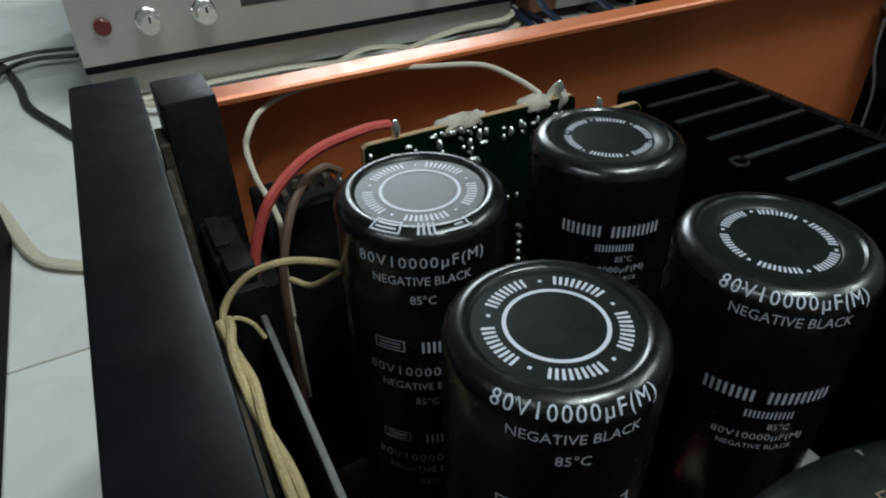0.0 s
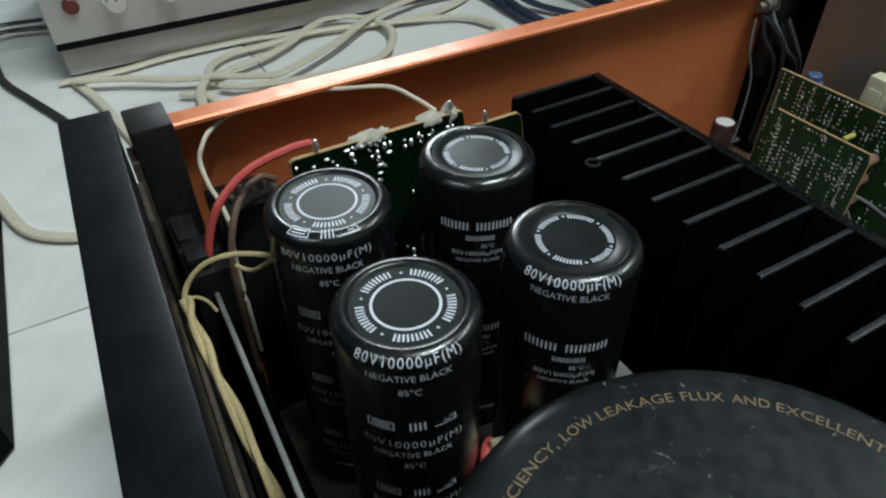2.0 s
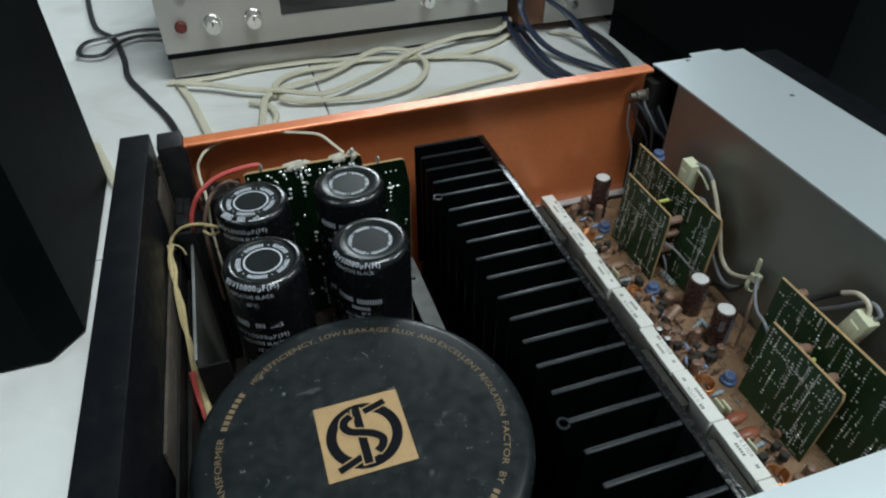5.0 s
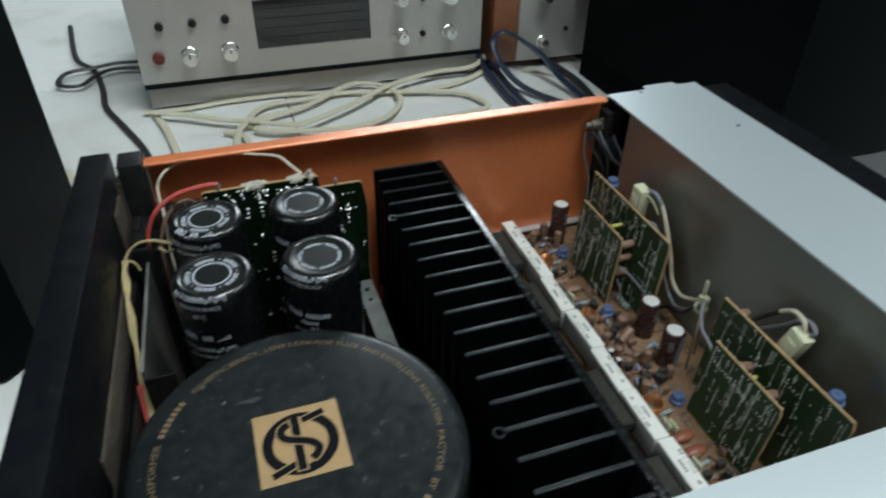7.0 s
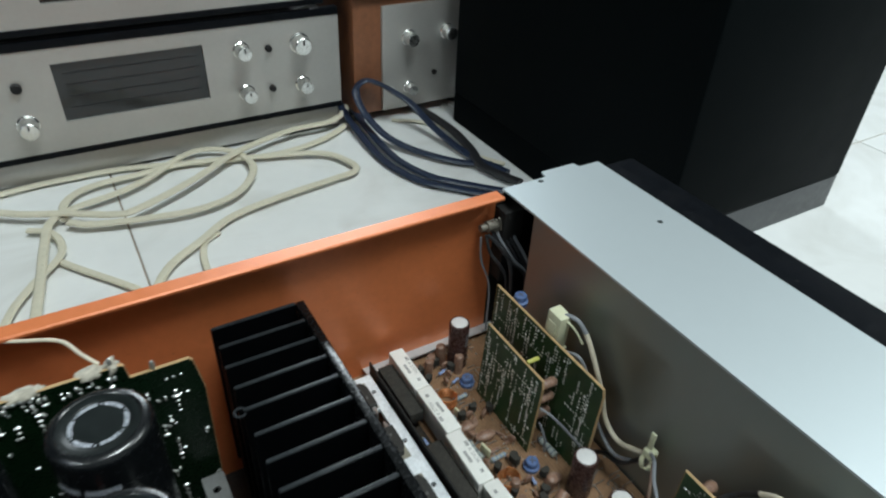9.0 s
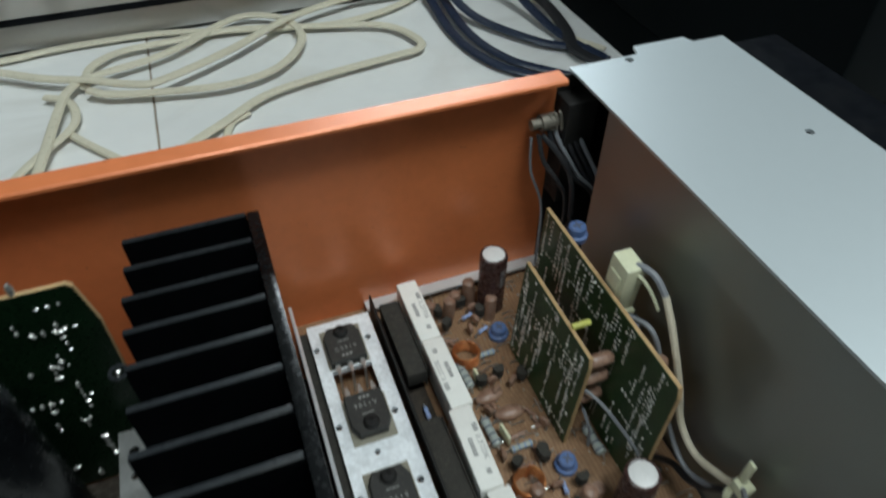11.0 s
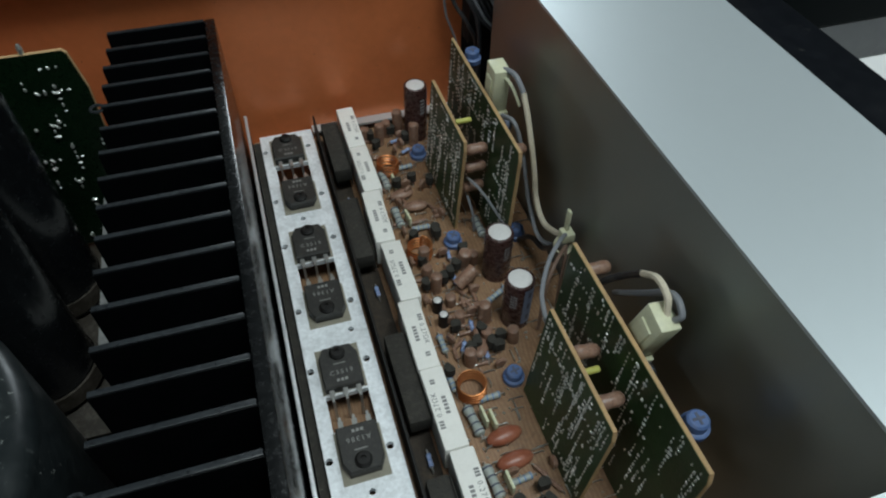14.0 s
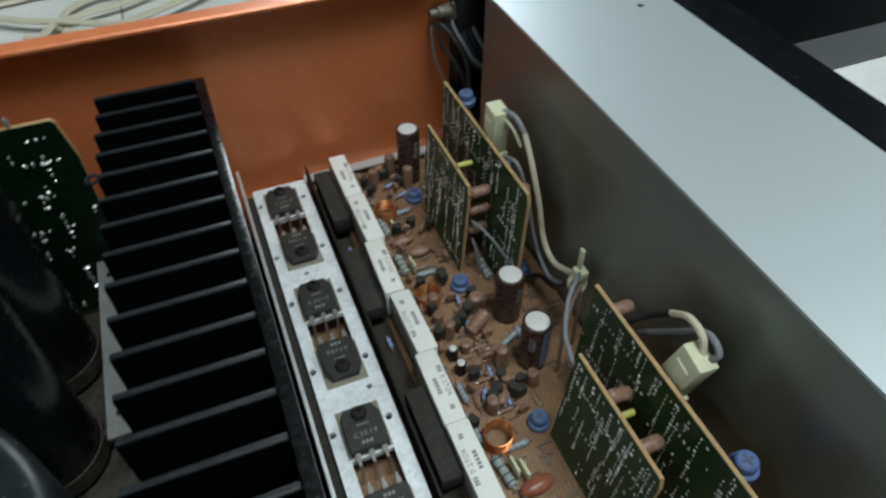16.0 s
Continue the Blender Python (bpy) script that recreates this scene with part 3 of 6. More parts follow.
def capacitor(style, label, shift=0.0):
    """shift: how far the side print sits lower on the can."""
    c = thing("smoothing_capacitor", label, "capacitor", "smoothing capacitors")
    r, h, fl = CAP_R, CAP_Z - CAP_BASE, 0.0036
    prof = [(0, 0), (r * 0.93, 0), (r, 0.0015)] + [(r, 0.002 + i * (h - fl - 0.002) / 6) for i in range(7)]
    prof += [(r - fl + fl * math.cos(a), h - fl + fl * math.sin(a)) for a in [math.pi / 2 * k / 7 for k in range(1, 8)]]
    if style == "ring":
        prof += [(r * 0.765, h - 0.0004)]
    else:
        prof += [(r * 0.79, h), (r * 0.765, h - 0.0004)]
    sleeve = part("sleeve", lathe(prof, 72), SLEEVE, c, "glossy black shrink sleeve")
    zt = h - 0.0004
    if style == "ring":
        lid = part("lid", lathe([(r * 0.765, zt), (r * 0.74, zt - 0.0004), (r * 0.40, zt - 0.0005), (0, zt - 0.0005)], 64), CAP_TOP, c)
        words, rad, hgt, wid = (105, 33, -39, -111, -183), 0.0098, 0.0022, 0.0082
    else:
        lid = part("lid", lathe([(r * 0.765, zt), (r * 0.60, zt - 0.0002), (r * 0.58, zt - 0.0005), (0, zt - 0.0005)], 64), CAP_TOP, c)
        words, rad, hgt, wid = (100, 40, -20, -80, -140, -200), 0.0086, 0.0016, 0.0068
    if style == "ring":
        bm = bmesh.new()
        annulus(bm, 0.0079, 0.0086, zt - 0.00040)
        part("top_ring", bm, PRINT, lid, "thin white printed ring", smooth=False)
    for a in words:
        bm = bmesh.new()
        on_ring(bm, word_bars(9, wid, hgt, 0.50), rad, zt - 0.00038, a)
        part("top_print", bm, PRINT, lid, "white word of print", smooth=False)
        bm = bmesh.new()
        on_ring(bm, word_bars(1, 0.0006, 0.0006, 0.0), rad + 0.0007, zt - 0.00038, a - 180 / len(words))
        part("top_dot", bm, PRINT, lid, smooth=False)

    def line(shape, down, turn, mat_=PRINT):
        bm = bmesh.new()
        on_shoulder(bm, shape, r, h, fl, down, turn)
        part("side_print", bm, mat_, sleeve, "white print on the sleeve", smooth=False)
    mark = letters("80V10000\u00b5F(M)", 0.0026, 1.15, 0.0, 0.0258)
    neg = letters("NEGATIVE BLACK", 0.0021, 1.0, 0.0, 0.0200)
    deg = letters("85\u00b0C", 0.0021, 1.0, 0.0, 0.0052)
    if style == "ring":
        f = -116
        for k in range(-1, 4):
            d = 0.0046 + shift + 0.0295 * k
            if k >= 0:
                line(mark, d, f)
                line(neg, d + 0.0042, f)
                line(deg, d + 0.0090, f)
            if d + 0.0215 > 0.001 and k < 3:
                # maker's marks as plain shapes
                line(strips((-0.0034, 0.0034, 0, 0.0004), (-0.0034, 0.0034, 0.0028, 0.0032), (-0.0034, -0.0030, 0.0004, 0.0028), (0.0030, 0.0034, 0.0004, 0.0028), (-0.0024, 0.0024, 0.0008, 0.0013), (-0.0024, 0.0024, 0.0018, 0.0023)), d + 0.0225, f - 24)
                line(word_bars(4, 0.0046, 0.0031, 0.55), d + 0.0225, f + 5)
                line(strips((-0.0030, 0.0030, 0, 0.0004), (0.0022, 0.0026, 0.0004, 0.0026), (0.0010, 0.0024, 0.0018, 0.0022), (-0.0008, 0.0012, 0.0010, 0.0014)), d + 0.0225, f + 26)
    else:
        f = -130
        if shift == 0:
            line(mark, 0.0044, f)
            line(neg, 0.0078, f)
        for k in range(2):
            d = 0.0265 + shift + 0.0450 * k
            line(word_bars(8, 0.0094, 0.0030, 0.5), d, f - 18)
            line(word_bars(10, 0.0118, 0.0030, 0.5), d, f + 21)
            line(word_bars(12, 0.0090, 0.0019, 0.5), d + 0.0040, f + 7)
            line(letters("85\u00b0C", 0.0016, 1.0, 0.0, 0.0040), d + 0.0070, f + 14)
            line(letters("80V10000\u00b5F(M)", 0.0017, 1.0, 0.0, 0.0170), d + 0.0100, f + 5)
            line(letters("NEGATIVE BLACK", 0.0013, 1.0, 0.0, 0.0140), d + 0.0126, f + 5)
    bm = lathe([(r + 0.0004, 0.004), (r + 0.0014, 0.004), (r + 0.0014, 0.012), (r + 0.0004, 0.012), (r + 0.0004, 0.004)], 40)
    box(bm, r + 0.0004, r + 0.006, -0.002, 0.002, 0.004, 0.012, bevel=0.0004)
    part("clamp", bm, CLAMP, c, "dull brown clamping band")
    return c


def capacitors():
    capacitor("ring", "tall black capacitor with a ringed top and white rating print", 0.0048).matrix_basis = pose(0.0292, -0.0555, CAP_BASE)
    capacitor("ring", "tall black capacitor with rating print on its rounded shoulder", 0.0).matrix_basis = pose(0.0295, -0.1030, CAP_BASE)
    capacitor("plain", "tall black capacitor with a circle of print on its top", -0.0075).matrix_basis = pose(0.0788, -0.0558, CAP_BASE, 0, 0, 6)
    capacitor("plain", "tall black capacitor with print round its top and shoulder", 0.0).matrix_basis = pose(0.0784, -0.1042, CAP_BASE)
    part_board = part("capacitor_board", boxed(0.004, 0.118, -0.135, -0.026, 0.0325, 0.0339, bevel=0.0003), CLAMP, None)
    tagged(part_board, "dusty brown board under the four capacitors", "circuit board")
    part("spacer", boxed(0.010, 0.112, -0.130, -0.030, 0.0136, 0.0324), BLACK_STEEL, part_board)


capacitors()


# ---- toroidal transformer ----
def transformer():
    t = thing("toroidal_transformer", "round black encapsulated mains transformer with a gold label and lettering", "transformer", at=(0.0531, -0.1955, 0.0136))
    top, R = 0.1350 - 0.0136, 0.0632
    prof = [(0, 0), (R - 0.002, 0), (R, 0.002)] + [(R, 0.01 + 0.02 * i) for i in range(5)]
    prof += [(R - 0.0055 * (1 - math.cos(a)), top - 0.0055 * (1 - math.sin(a))) for a in [math.pi / 2 * k / 6 for k in range(7)]] + [(0.04, top), (0.02, top), (0, top)]
    can = part("can", lathe(prof, 96), TRAFO, t, "scuffed satin black can")
    rad, hgt = 0.0512, 0.0025
    # words in order round the edge, each from one angle to another; a number stands for a name, as bars
    words = (("HIGH", 135, 127.6), ("EFFICIENCY,", 126.5, 100), ("LOW", 97.8, 88), ("LEAKAGE", 86.5, 65.6), ("FLUX", 63.6, 53), ("AND", 51.1, 42), ("EXCELLENT", 40.5, 16.1),
             ("REGULATION", 14.1, -9), ("FACTOR", -12, -32), ("BY", -35.3, -40.3), (6, -43, -57.5), (8, -60, -82), ("POWER", 211.3, 201.1), ("TRANSFORMER", 197.5, 163.4), (7, 160, 140))
    for word, a0, a1 in words:
        bm = bmesh.new()
        width = radians(a0 - a1) * rad
        shape = word_bars(word, width, hgt * 0.95, 0.32) if isinstance(word, int) else letters(word, hgt, 1.0, 0.0, width)
        on_ring(bm, shape, rad, top + 0.00012, (a0 + a1) / 2)
        part("lettering", bm, GOLD_PRINT, can, "worn gold lettering round the edge", smooth=False)
    s = 0.0162
    label = part("label", boxed(-s, s, -s + 0.0005, s + 0.0005, top + 0.00008, top + 0.0002), GOLD_LABEL, t, "square gold label", smooth=False)
    z = top + 0.00026
    bm, gold = bmesh.new(), bmesh.new()
    annulus(bm, 0.0102, 0.0141, z, 64)

    def strip(pts, w, zz, n=8):
        """A printed stroke with a thin gold outline under it."""
        line = smooth_line([(x, y, 0) for x, y in pts], n)
        for target, ww, h, ext in ((gold, w + 0.0010, zz, 0.0004), (bm, w, zz + 0.00003, 0.0)):
            ed = []
            for i, c in enumerate(line):
                d = (line[min(i + 1, len(line) - 1)] - line[max(i - 1, 0)]).normalized()
                k = c + (d * ext if i == len(line) - 1 else -d * ext if i == 0 else Vector())
                side = Vector((-d.y, d.x, 0)) * ww / 2
                ed.append((target.verts.new((k.x + side.x, k.y + side.y, h)), target.verts.new((k.x - side.x, k.y - side.y, h))))
            for (p, q), (r, u) in zip(ed, ed[1:]):
                target.faces.new((p, q, u, r))
    strip([(0.0018, 0.0099), (0.0060, 0.0111), (0.0105, 0.0124)], 0.0027, z + 0.00005, 2)
    strip([(-0.0118, -0.0122), (-0.0070, -0.0105), (-0.0024, -0.0087)], 0.0027, z + 0.00005, 2)
    strip([(-0.0009, 0.0118), (-0.0010, 0.0), (-0.0010, -0.0122)], 0.0032, z + 0.00012, 2)
    tip = [bm.verts.new((x, y, z + 0.00015)) for x, y in ((-0.0025, 0.0117), (0.0007, 0.0117), (-0.0009, 0.0142))]
    bm.faces.new(tip[::-1])
    strip([(-0.0032, 0.0094), (-0.0058, 0.0078), (-0.0066, 0.0050), (-0.0044, 0.0024), (-0.0005, 0.0010), (0.0035, -0.0008), (0.0060, -0.0036), (0.0052, -0.0066), (0.0030, -0.0084)], 0.0031, z + 0.00019)
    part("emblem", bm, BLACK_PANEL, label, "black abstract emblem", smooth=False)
    part("emblem_outline", gold, GOLD_LABEL, label, "gold outline between the strokes", smooth=False)
    return t


transformer()


# ---- heat sink ----
def heatsink():
    h = thing("heat_sink", "long black anodised aluminium heat sink with cross fins", "heat sink")
    part("spine", boxed(0.1690, 0.1732, -0.2640, -0.0044, 0.0400, 0.1325, bevel=0.0005), SPINE, h)
    for k in range(19):
        y = -0.0050 - 0.0132 * min(k, 4) - 0.01403 * max(k - 4, 0)
        x0 = 0.1285 if k < 2 else 0.1276
        # Near-black sides under paler tops: the fins' light and shade in colour.
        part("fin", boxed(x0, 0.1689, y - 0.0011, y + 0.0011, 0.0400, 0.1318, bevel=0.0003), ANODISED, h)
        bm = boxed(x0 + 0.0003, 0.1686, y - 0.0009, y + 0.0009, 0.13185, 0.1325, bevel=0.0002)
        part("fin_edge", bm, LIT_EDGE, h, "dusty fin edge painted paler for the light it catches")
        if k in (4, 15):
            bm = bmesh.new()
            pts = [(0.1262 + 0.0023 * math.cos(q), y + 0.0023 * math.sin(q), 0.1315) for q in [radians(35 + 29 * i) for i in range(11)]]
            tube(pts, 0.0006, 6, 1, bm)
            part("screw_boss", bm, LIT_EDGE, h, "open ring screw boss")
    part("end_wall", boxed(0.1690, 0.1746, -0.2668, -0.2641, 0.04, 0.1300), ANODISED, h)
    part("foot_rail", boxed(0.1300, 0.1740, -0.264, -0.007, 0.0136, 0.0399), ANODISED, h, smooth=False)
    return h


heatsink()


# ---- vertical board behind the capacitors ----
def joints(bm, where, r=0.0009, seg=6, squash=0.6):
    """Solder domes at (x, y, z) on a face whose normal is n."""
    for p, n in where:
        q = Vector(n).to_track_quat("Z", "Y").to_matrix().to_4x4() @ Matrix.Rotation(random.choice((0, 0, math.pi / 2, 0.7)), 4, "Z") @ Matrix.Diagonal((random.uniform(0.7, 1.0), random.uniform(1.0, 1.9), 1, 1))
        rr = r * random.uniform(0.55, 1.1)
        lathe([(rr, 0), (rr * 0.75, rr * squash), (rr * 0.25, rr * squash * 1.6), (0, rr * squash * 1.7)], seg, Matrix.Translation(p) @ q, bm)


def standing_board(name, label, pts, t, m, blobs, size=0.0009, mask=None):
    """A board drawn in its own plane (u, v), t thick, put at m; solder joints on its front."""
    b = thing(name, label, "circuit board")
    bm = plate(pts, [], -t, 0)
    bm.transform(m)
    part("board", bm, PCB_EDGE, b, "tan board core", smooth=False)
    cx, cy = sum(p[0] for p in pts) / len(pts), sum(p[1] for p in pts) / len(pts)
    small = [(p[0] + (cx - p[0]) * 0.008, p[1] + (cy - p[1]) * 0.008) for p in pts]
    bm = plate(small, [], 0.00002, 0.00022)
    bm.transform(m)
    part("solder_mask", bm, mask or PCB_GREEN, b, "dark green lacquered face", smooth=False)
    bm = bmesh.new()
    n = (m.to_3x3() @ Vector((0, 0, 1)))
    joints(bm, [(m @ Vector((u, v, 0.0002)), n) for u, v in blobs], size)
    tagged(part("solder_joints", bm, SOLDER, b, "bright solder joints"), kind="stuff")
    return b


def inside(pts, u, v):
    hit = False
    for (a, b), (c, d) in zip(pts, pts[1:] + pts[:1]):
        if (b > v) != (d > v) and u < (c - a) * (v - b) / (d - b) + a:
            hit = not hit
    return hit


def blob_rows(pts, n, rnd, pitch=0.0027, runs=(1, 1, 2, 3, 5), upright=0.65):
    """Joints in short rows, as chips and rows of parts leave them."""
    us, vs = [p[0] for p in pts], [p[1] for p in pts]
    out = []
    while len(out) < n:
        u, v = rnd.uniform(min(us), max(us)), rnd.uniform(min(vs), max(vs))
        k = rnd.choice(runs)
        along = rnd.random() < upright
        for i in range(k):
            p = (u + (0 if along else i * pitch), v + (i * pitch if along else 0))
            if inside(pts, p[0] + 0.0015, p[1] + 0.0015) and inside(pts, p[0] - 0.0015, p[1] - 0.0015):
                out.append(p)
    return out


def rear_board():
    rnd = random.Random(5)
    pts = [(0.0278, 0.036), (0.1170, 0.036), (0.1190, 0.122), (0.1165, 0.1385), (0.1150, 0.1400), (0.0920, 0.1400), (0.0912, 0.1470), (0.0900, 0.1478), (0.0290, 0.1478), (0.0278, 0.1470)]
    m = Matrix.Translation((0, -0.0272, 0)) @ Matrix.Rotation(radians(90), 4, "X")
    blobs = blob_rows(pts, 210, rnd, 0.0030) + [(0.036 + 0.0062 * i + rnd.uniform(-.001, .001), 0.1432) for i in range(9)] + [(0.0370 + 0.0062 * i, 0.1405) for i in range(8)]
    # Face painted with the shaded green, as the capacitors keep light off it.
    b = standing_board("regulator_board", "green circuit board on edge behind the capacitors, painted dark for shade", pts, 0.0016, m, blobs, 0.0010, PCB_SHADED)
    b["group"] = "standing circuit boards"
    return b


rear_board()


# ---- output transistors on their aluminium bar ----
def transistor_bar():
    bar = thing("transistor_bar", "brushed aluminium mounting bar with slots and holes beside the heat sink", "mounting bar")
    x0, x1, y0, y1 = 0.1800, 0.2066, -0.2640, -0.0052
    out = [(x0, y0), (x1, y0), (x1, y1), (x0, y1)]
    holes = []
    for k in range(4):
        o = -0.0125 - 0.0663 * k
        if o - 0.033 > y0:
            a, b = o - 0.0180, max(o - 0.0325, y0 + 0.003)
            holes.append([(0.1850, b), (0.2008, b), (0.2008, a), (0.1850, a)])
        for dy in (-0.0055, -0.0425):
            for x in (0.1815, 0.2030):
                if o + dy > y0 + 0.004:
                    holes.append(ring_pts(x, o + dy, 0.0014, 12))
        if o - 0.0565 > y0 + 0.004:
            holes.append(ring_pts((0.1920, 0.2002, 0.1934, 0.196)[k], o - 0.0567, 0.0012, 12))
    part("bar", plate(out, holes, 0.0626, 0.0650), ALU, bar, "greasy brushed aluminium", smooth=False)
    part("rail", boxed(0.2046, 0.2062, y0, y1, 0.0522, 0.0625), BLACK_STEEL, bar, smooth=False)
    part("rail", boxed(0.1802, 0.1814, y0, y1, 0.0522, 0.0625), BLACK_STEEL, bar, smooth=False)
    part("upright", boxed(0.1750, 0.1760, y0, -0.0030, 0.0400, 0.0772), ANODISED, bar, smooth=False)
    part("lip", boxed(0.1749, 0.1763, y0, -0.0030, 0.0773, 0.0782, bevel=0.0002), ALU_EDGE, bar, "bright bare metal edge")
    part("groove", boxed(0.1763, 0.1799, y0, y1, 0.0400, 0.0615), FUZZY_BLACK, bar, "dusty black insulating strip", smooth=False)
    return bar


transistor_bar()


def transistor(code, label):
    """Body along y with its screw at +y and legs at -y."""
    t = thing("output_transistor", label, "transistor", "output transistors")
    part("mica_pad", boxed(-0.0083, 0.0083, -0.0086, 0.0112, 0, 0.0002), MICA, t, "greasy mica washer", smooth=False)
    bm = bmesh.new()
    o = [(-0.0072, -0.0085), (0.0072, -0.0085), (0.0074, -0.004), (0.0074, 0.0050), (0.0052, 0.0092), (-0.0052, 0.0092), (-0.0074, 0.0050), (-0.0074, -0.004)]
    bm = plate(o, [], 0.0003, 0.0042)
    bmesh.ops.bevel(bm, geom=[e for e in bm.edges if e.calc_face_angle(0) > 0.5], offset=0.0005, segments=1, affect="EDGES")
    body = part("body", bm, EPOXY, t, "dusty black epoxy body", smooth=False)
    bm = lathe([(0, 0.0043), (0.0030, 0.0043), (0.0030, 0.0052), (0.0022, 0.0060), (0.0010, 0.0061), (0.0008, 0.0054), (0, 0.0054)], 16)
    part("screw", bm, BLACK_STEEL, body, "dark screw").location = (0, 0.0056, 0)
    for i in (-1, 0, 1):
        bm = boxed(-0.0009, 0.0009, -0.0115, -0.0084, 0.0018, 0.0024)
        box(bm, -0.0005, 0.0005, -0.0128, -0.0114, 0.0017, 0.0023)
        box(bm, -0.0005, 0.0005, -0.0132, -0.0127, -0.012, 0.0023)
        part("leg", bm, TIN, t, "", smooth=False).location = (i * 0.0050, 0, 0)
    bm = bmesh.new()
    on_plane(bm, letters(code, 0.0019, 1.3), Matrix.Translation((0, -0.0035, 0.00426)))
    on_plane(bm, word_bars(3, 0.0045, 0.0012), Matrix.Translation((0, -0.0065, 0.00426)))
    on_plane(bm, word_bars(1, 0.0046, 0.0004, 0), Matrix.Translation((0, 0.0010, 0.00426)))
    part("type_print", bm, PART_PRINT, body, "faded type number", smooth=False)
    return t


def transistors():
    a = transistor("C3519", "black power transistor with dusty body bolted to the bar")
    b = transistor("A1386", "black power transistor with its screw towards the boards")
    for k in range(4):
        o = -0.0125 - 0.0663 * k
        p = pose(0.1926, o - 0.0085, 0.06502)
        q = pose(0.1930, o - 0.0415, 0.06502, 0, 0, 180)
        if k == 0:
            a.matrix_basis, b.matrix_basis = p, q
        else:
            copy_thing(a, p)
            if o - 0.05 > -0.262:
                copy_thing(b, q)


transistors()


# ---- driver parts between the bar and the white resistors ----
def driver_blocks():
    for x, ya, yb, top in ((0.2158, -0.0050, -0.0440, 0.0670), (0.2128 + 0.0010, -0.0640, -0.1015, 0.0668), (0.2155, -0.1440, -0.1830, 0.0670), (0.2150, -0.2040, -0.2440, 0.0670)):
        b = thing("driver_clip", "dusty matt black plastic clip beside the white resistors", "clip", "driver clips")
        b.location = (x, 0, 0)
        part("cover", boxed(-0.0040, 0.0040, yb, ya, 0.0595, top, bevel=0.0005), FUZZY_BLACK, b)
        part("stem", boxed(-0.0025, 0.0025, yb + 0.004, ya - 0.004, 0.0522, 0.0594), BLACK_PLASTIC, b, smooth=False)
        part("fin", boxed(0.0041, 0.0046, yb + 0.001, ya - 0.001, 0.0560, top + 0.0006), FUZZY_BLACK, b, smooth=False)
    # thin dark wall at the far end
    w = part("insulating_strip", boxed(0.2088, 0.2096, -0.262, 0.000, 0.0522, 0.0690), BLACK_STEEL, None, smooth=False)
    tagged(w, "thin black insulating strip standing along the bar", "strip")


driver_blocks()


def cement_resistors():
    r = thing("cement_resistor", "white ceramic block resistor with black rating print", "resistor", "white cement resistors")
    part("body", boxed(-0.0044, 0.0044, -0.0164, 0.0164, 0, 0.0150, bevel=0.0007), CEMENT, r, "white ceramic body")
    bm = bmesh.new()
    m = Matrix.Translation((0.0008, 0, 0.01504)) @ Matrix.Rotation(radians(-90), 4, "Z")
    on_plane(bm, letters("0.27\u03a9K", 0.0019, 1.2), m @ Matrix.Translation((0.0010, 0.0006, 0)))
    on_plane(bm, word_bars(5, 0.0075, 0.0016), m @ Matrix.Translation((0.0005, -0.0026, 0)))
    on_plane(bm, word_bars(2, 0.0022, 0.0018), m @ Matrix.Translation((0.0105, -0.0006, 0)))
    on_plane(bm, word_bars(3, 0.0034, 0.0018), m @ Matrix.Translation((-0.0068, 0.0008, 0)))
    part("rating_print", bm, CEMENT_PRINT, r, "grey-black print", smooth=False)
    for s in (-1, 1):
        part("lead", boxed(-0.0005, 0.0005, s * 0.0150 - 0.0005, s * 0.0150 + 0.0005, -0.0030, -0.0001), TIN, r, smooth=False)
    rnd = random.Random(3)
    for k in range(8):
        y = -0.0155 - 0.0332 * k
        p = pose(0.2252 + (0.0007, 0.0010, -0.0008, 0.0008, -0.0008, -0.0009, 0.0001, 0.0)[k], y, 0.0554 + rnd.uniform(-0.0004, 0.0004), 0, 0, rnd.uniform(-1.5, 1.5) + (180 if k % 2 else 0))
        if k == 0:
            r.matrix_basis = p
        else:
            copy_thing(r, p)


cement_resistors()

PZ = 0.0522   # top of the main board


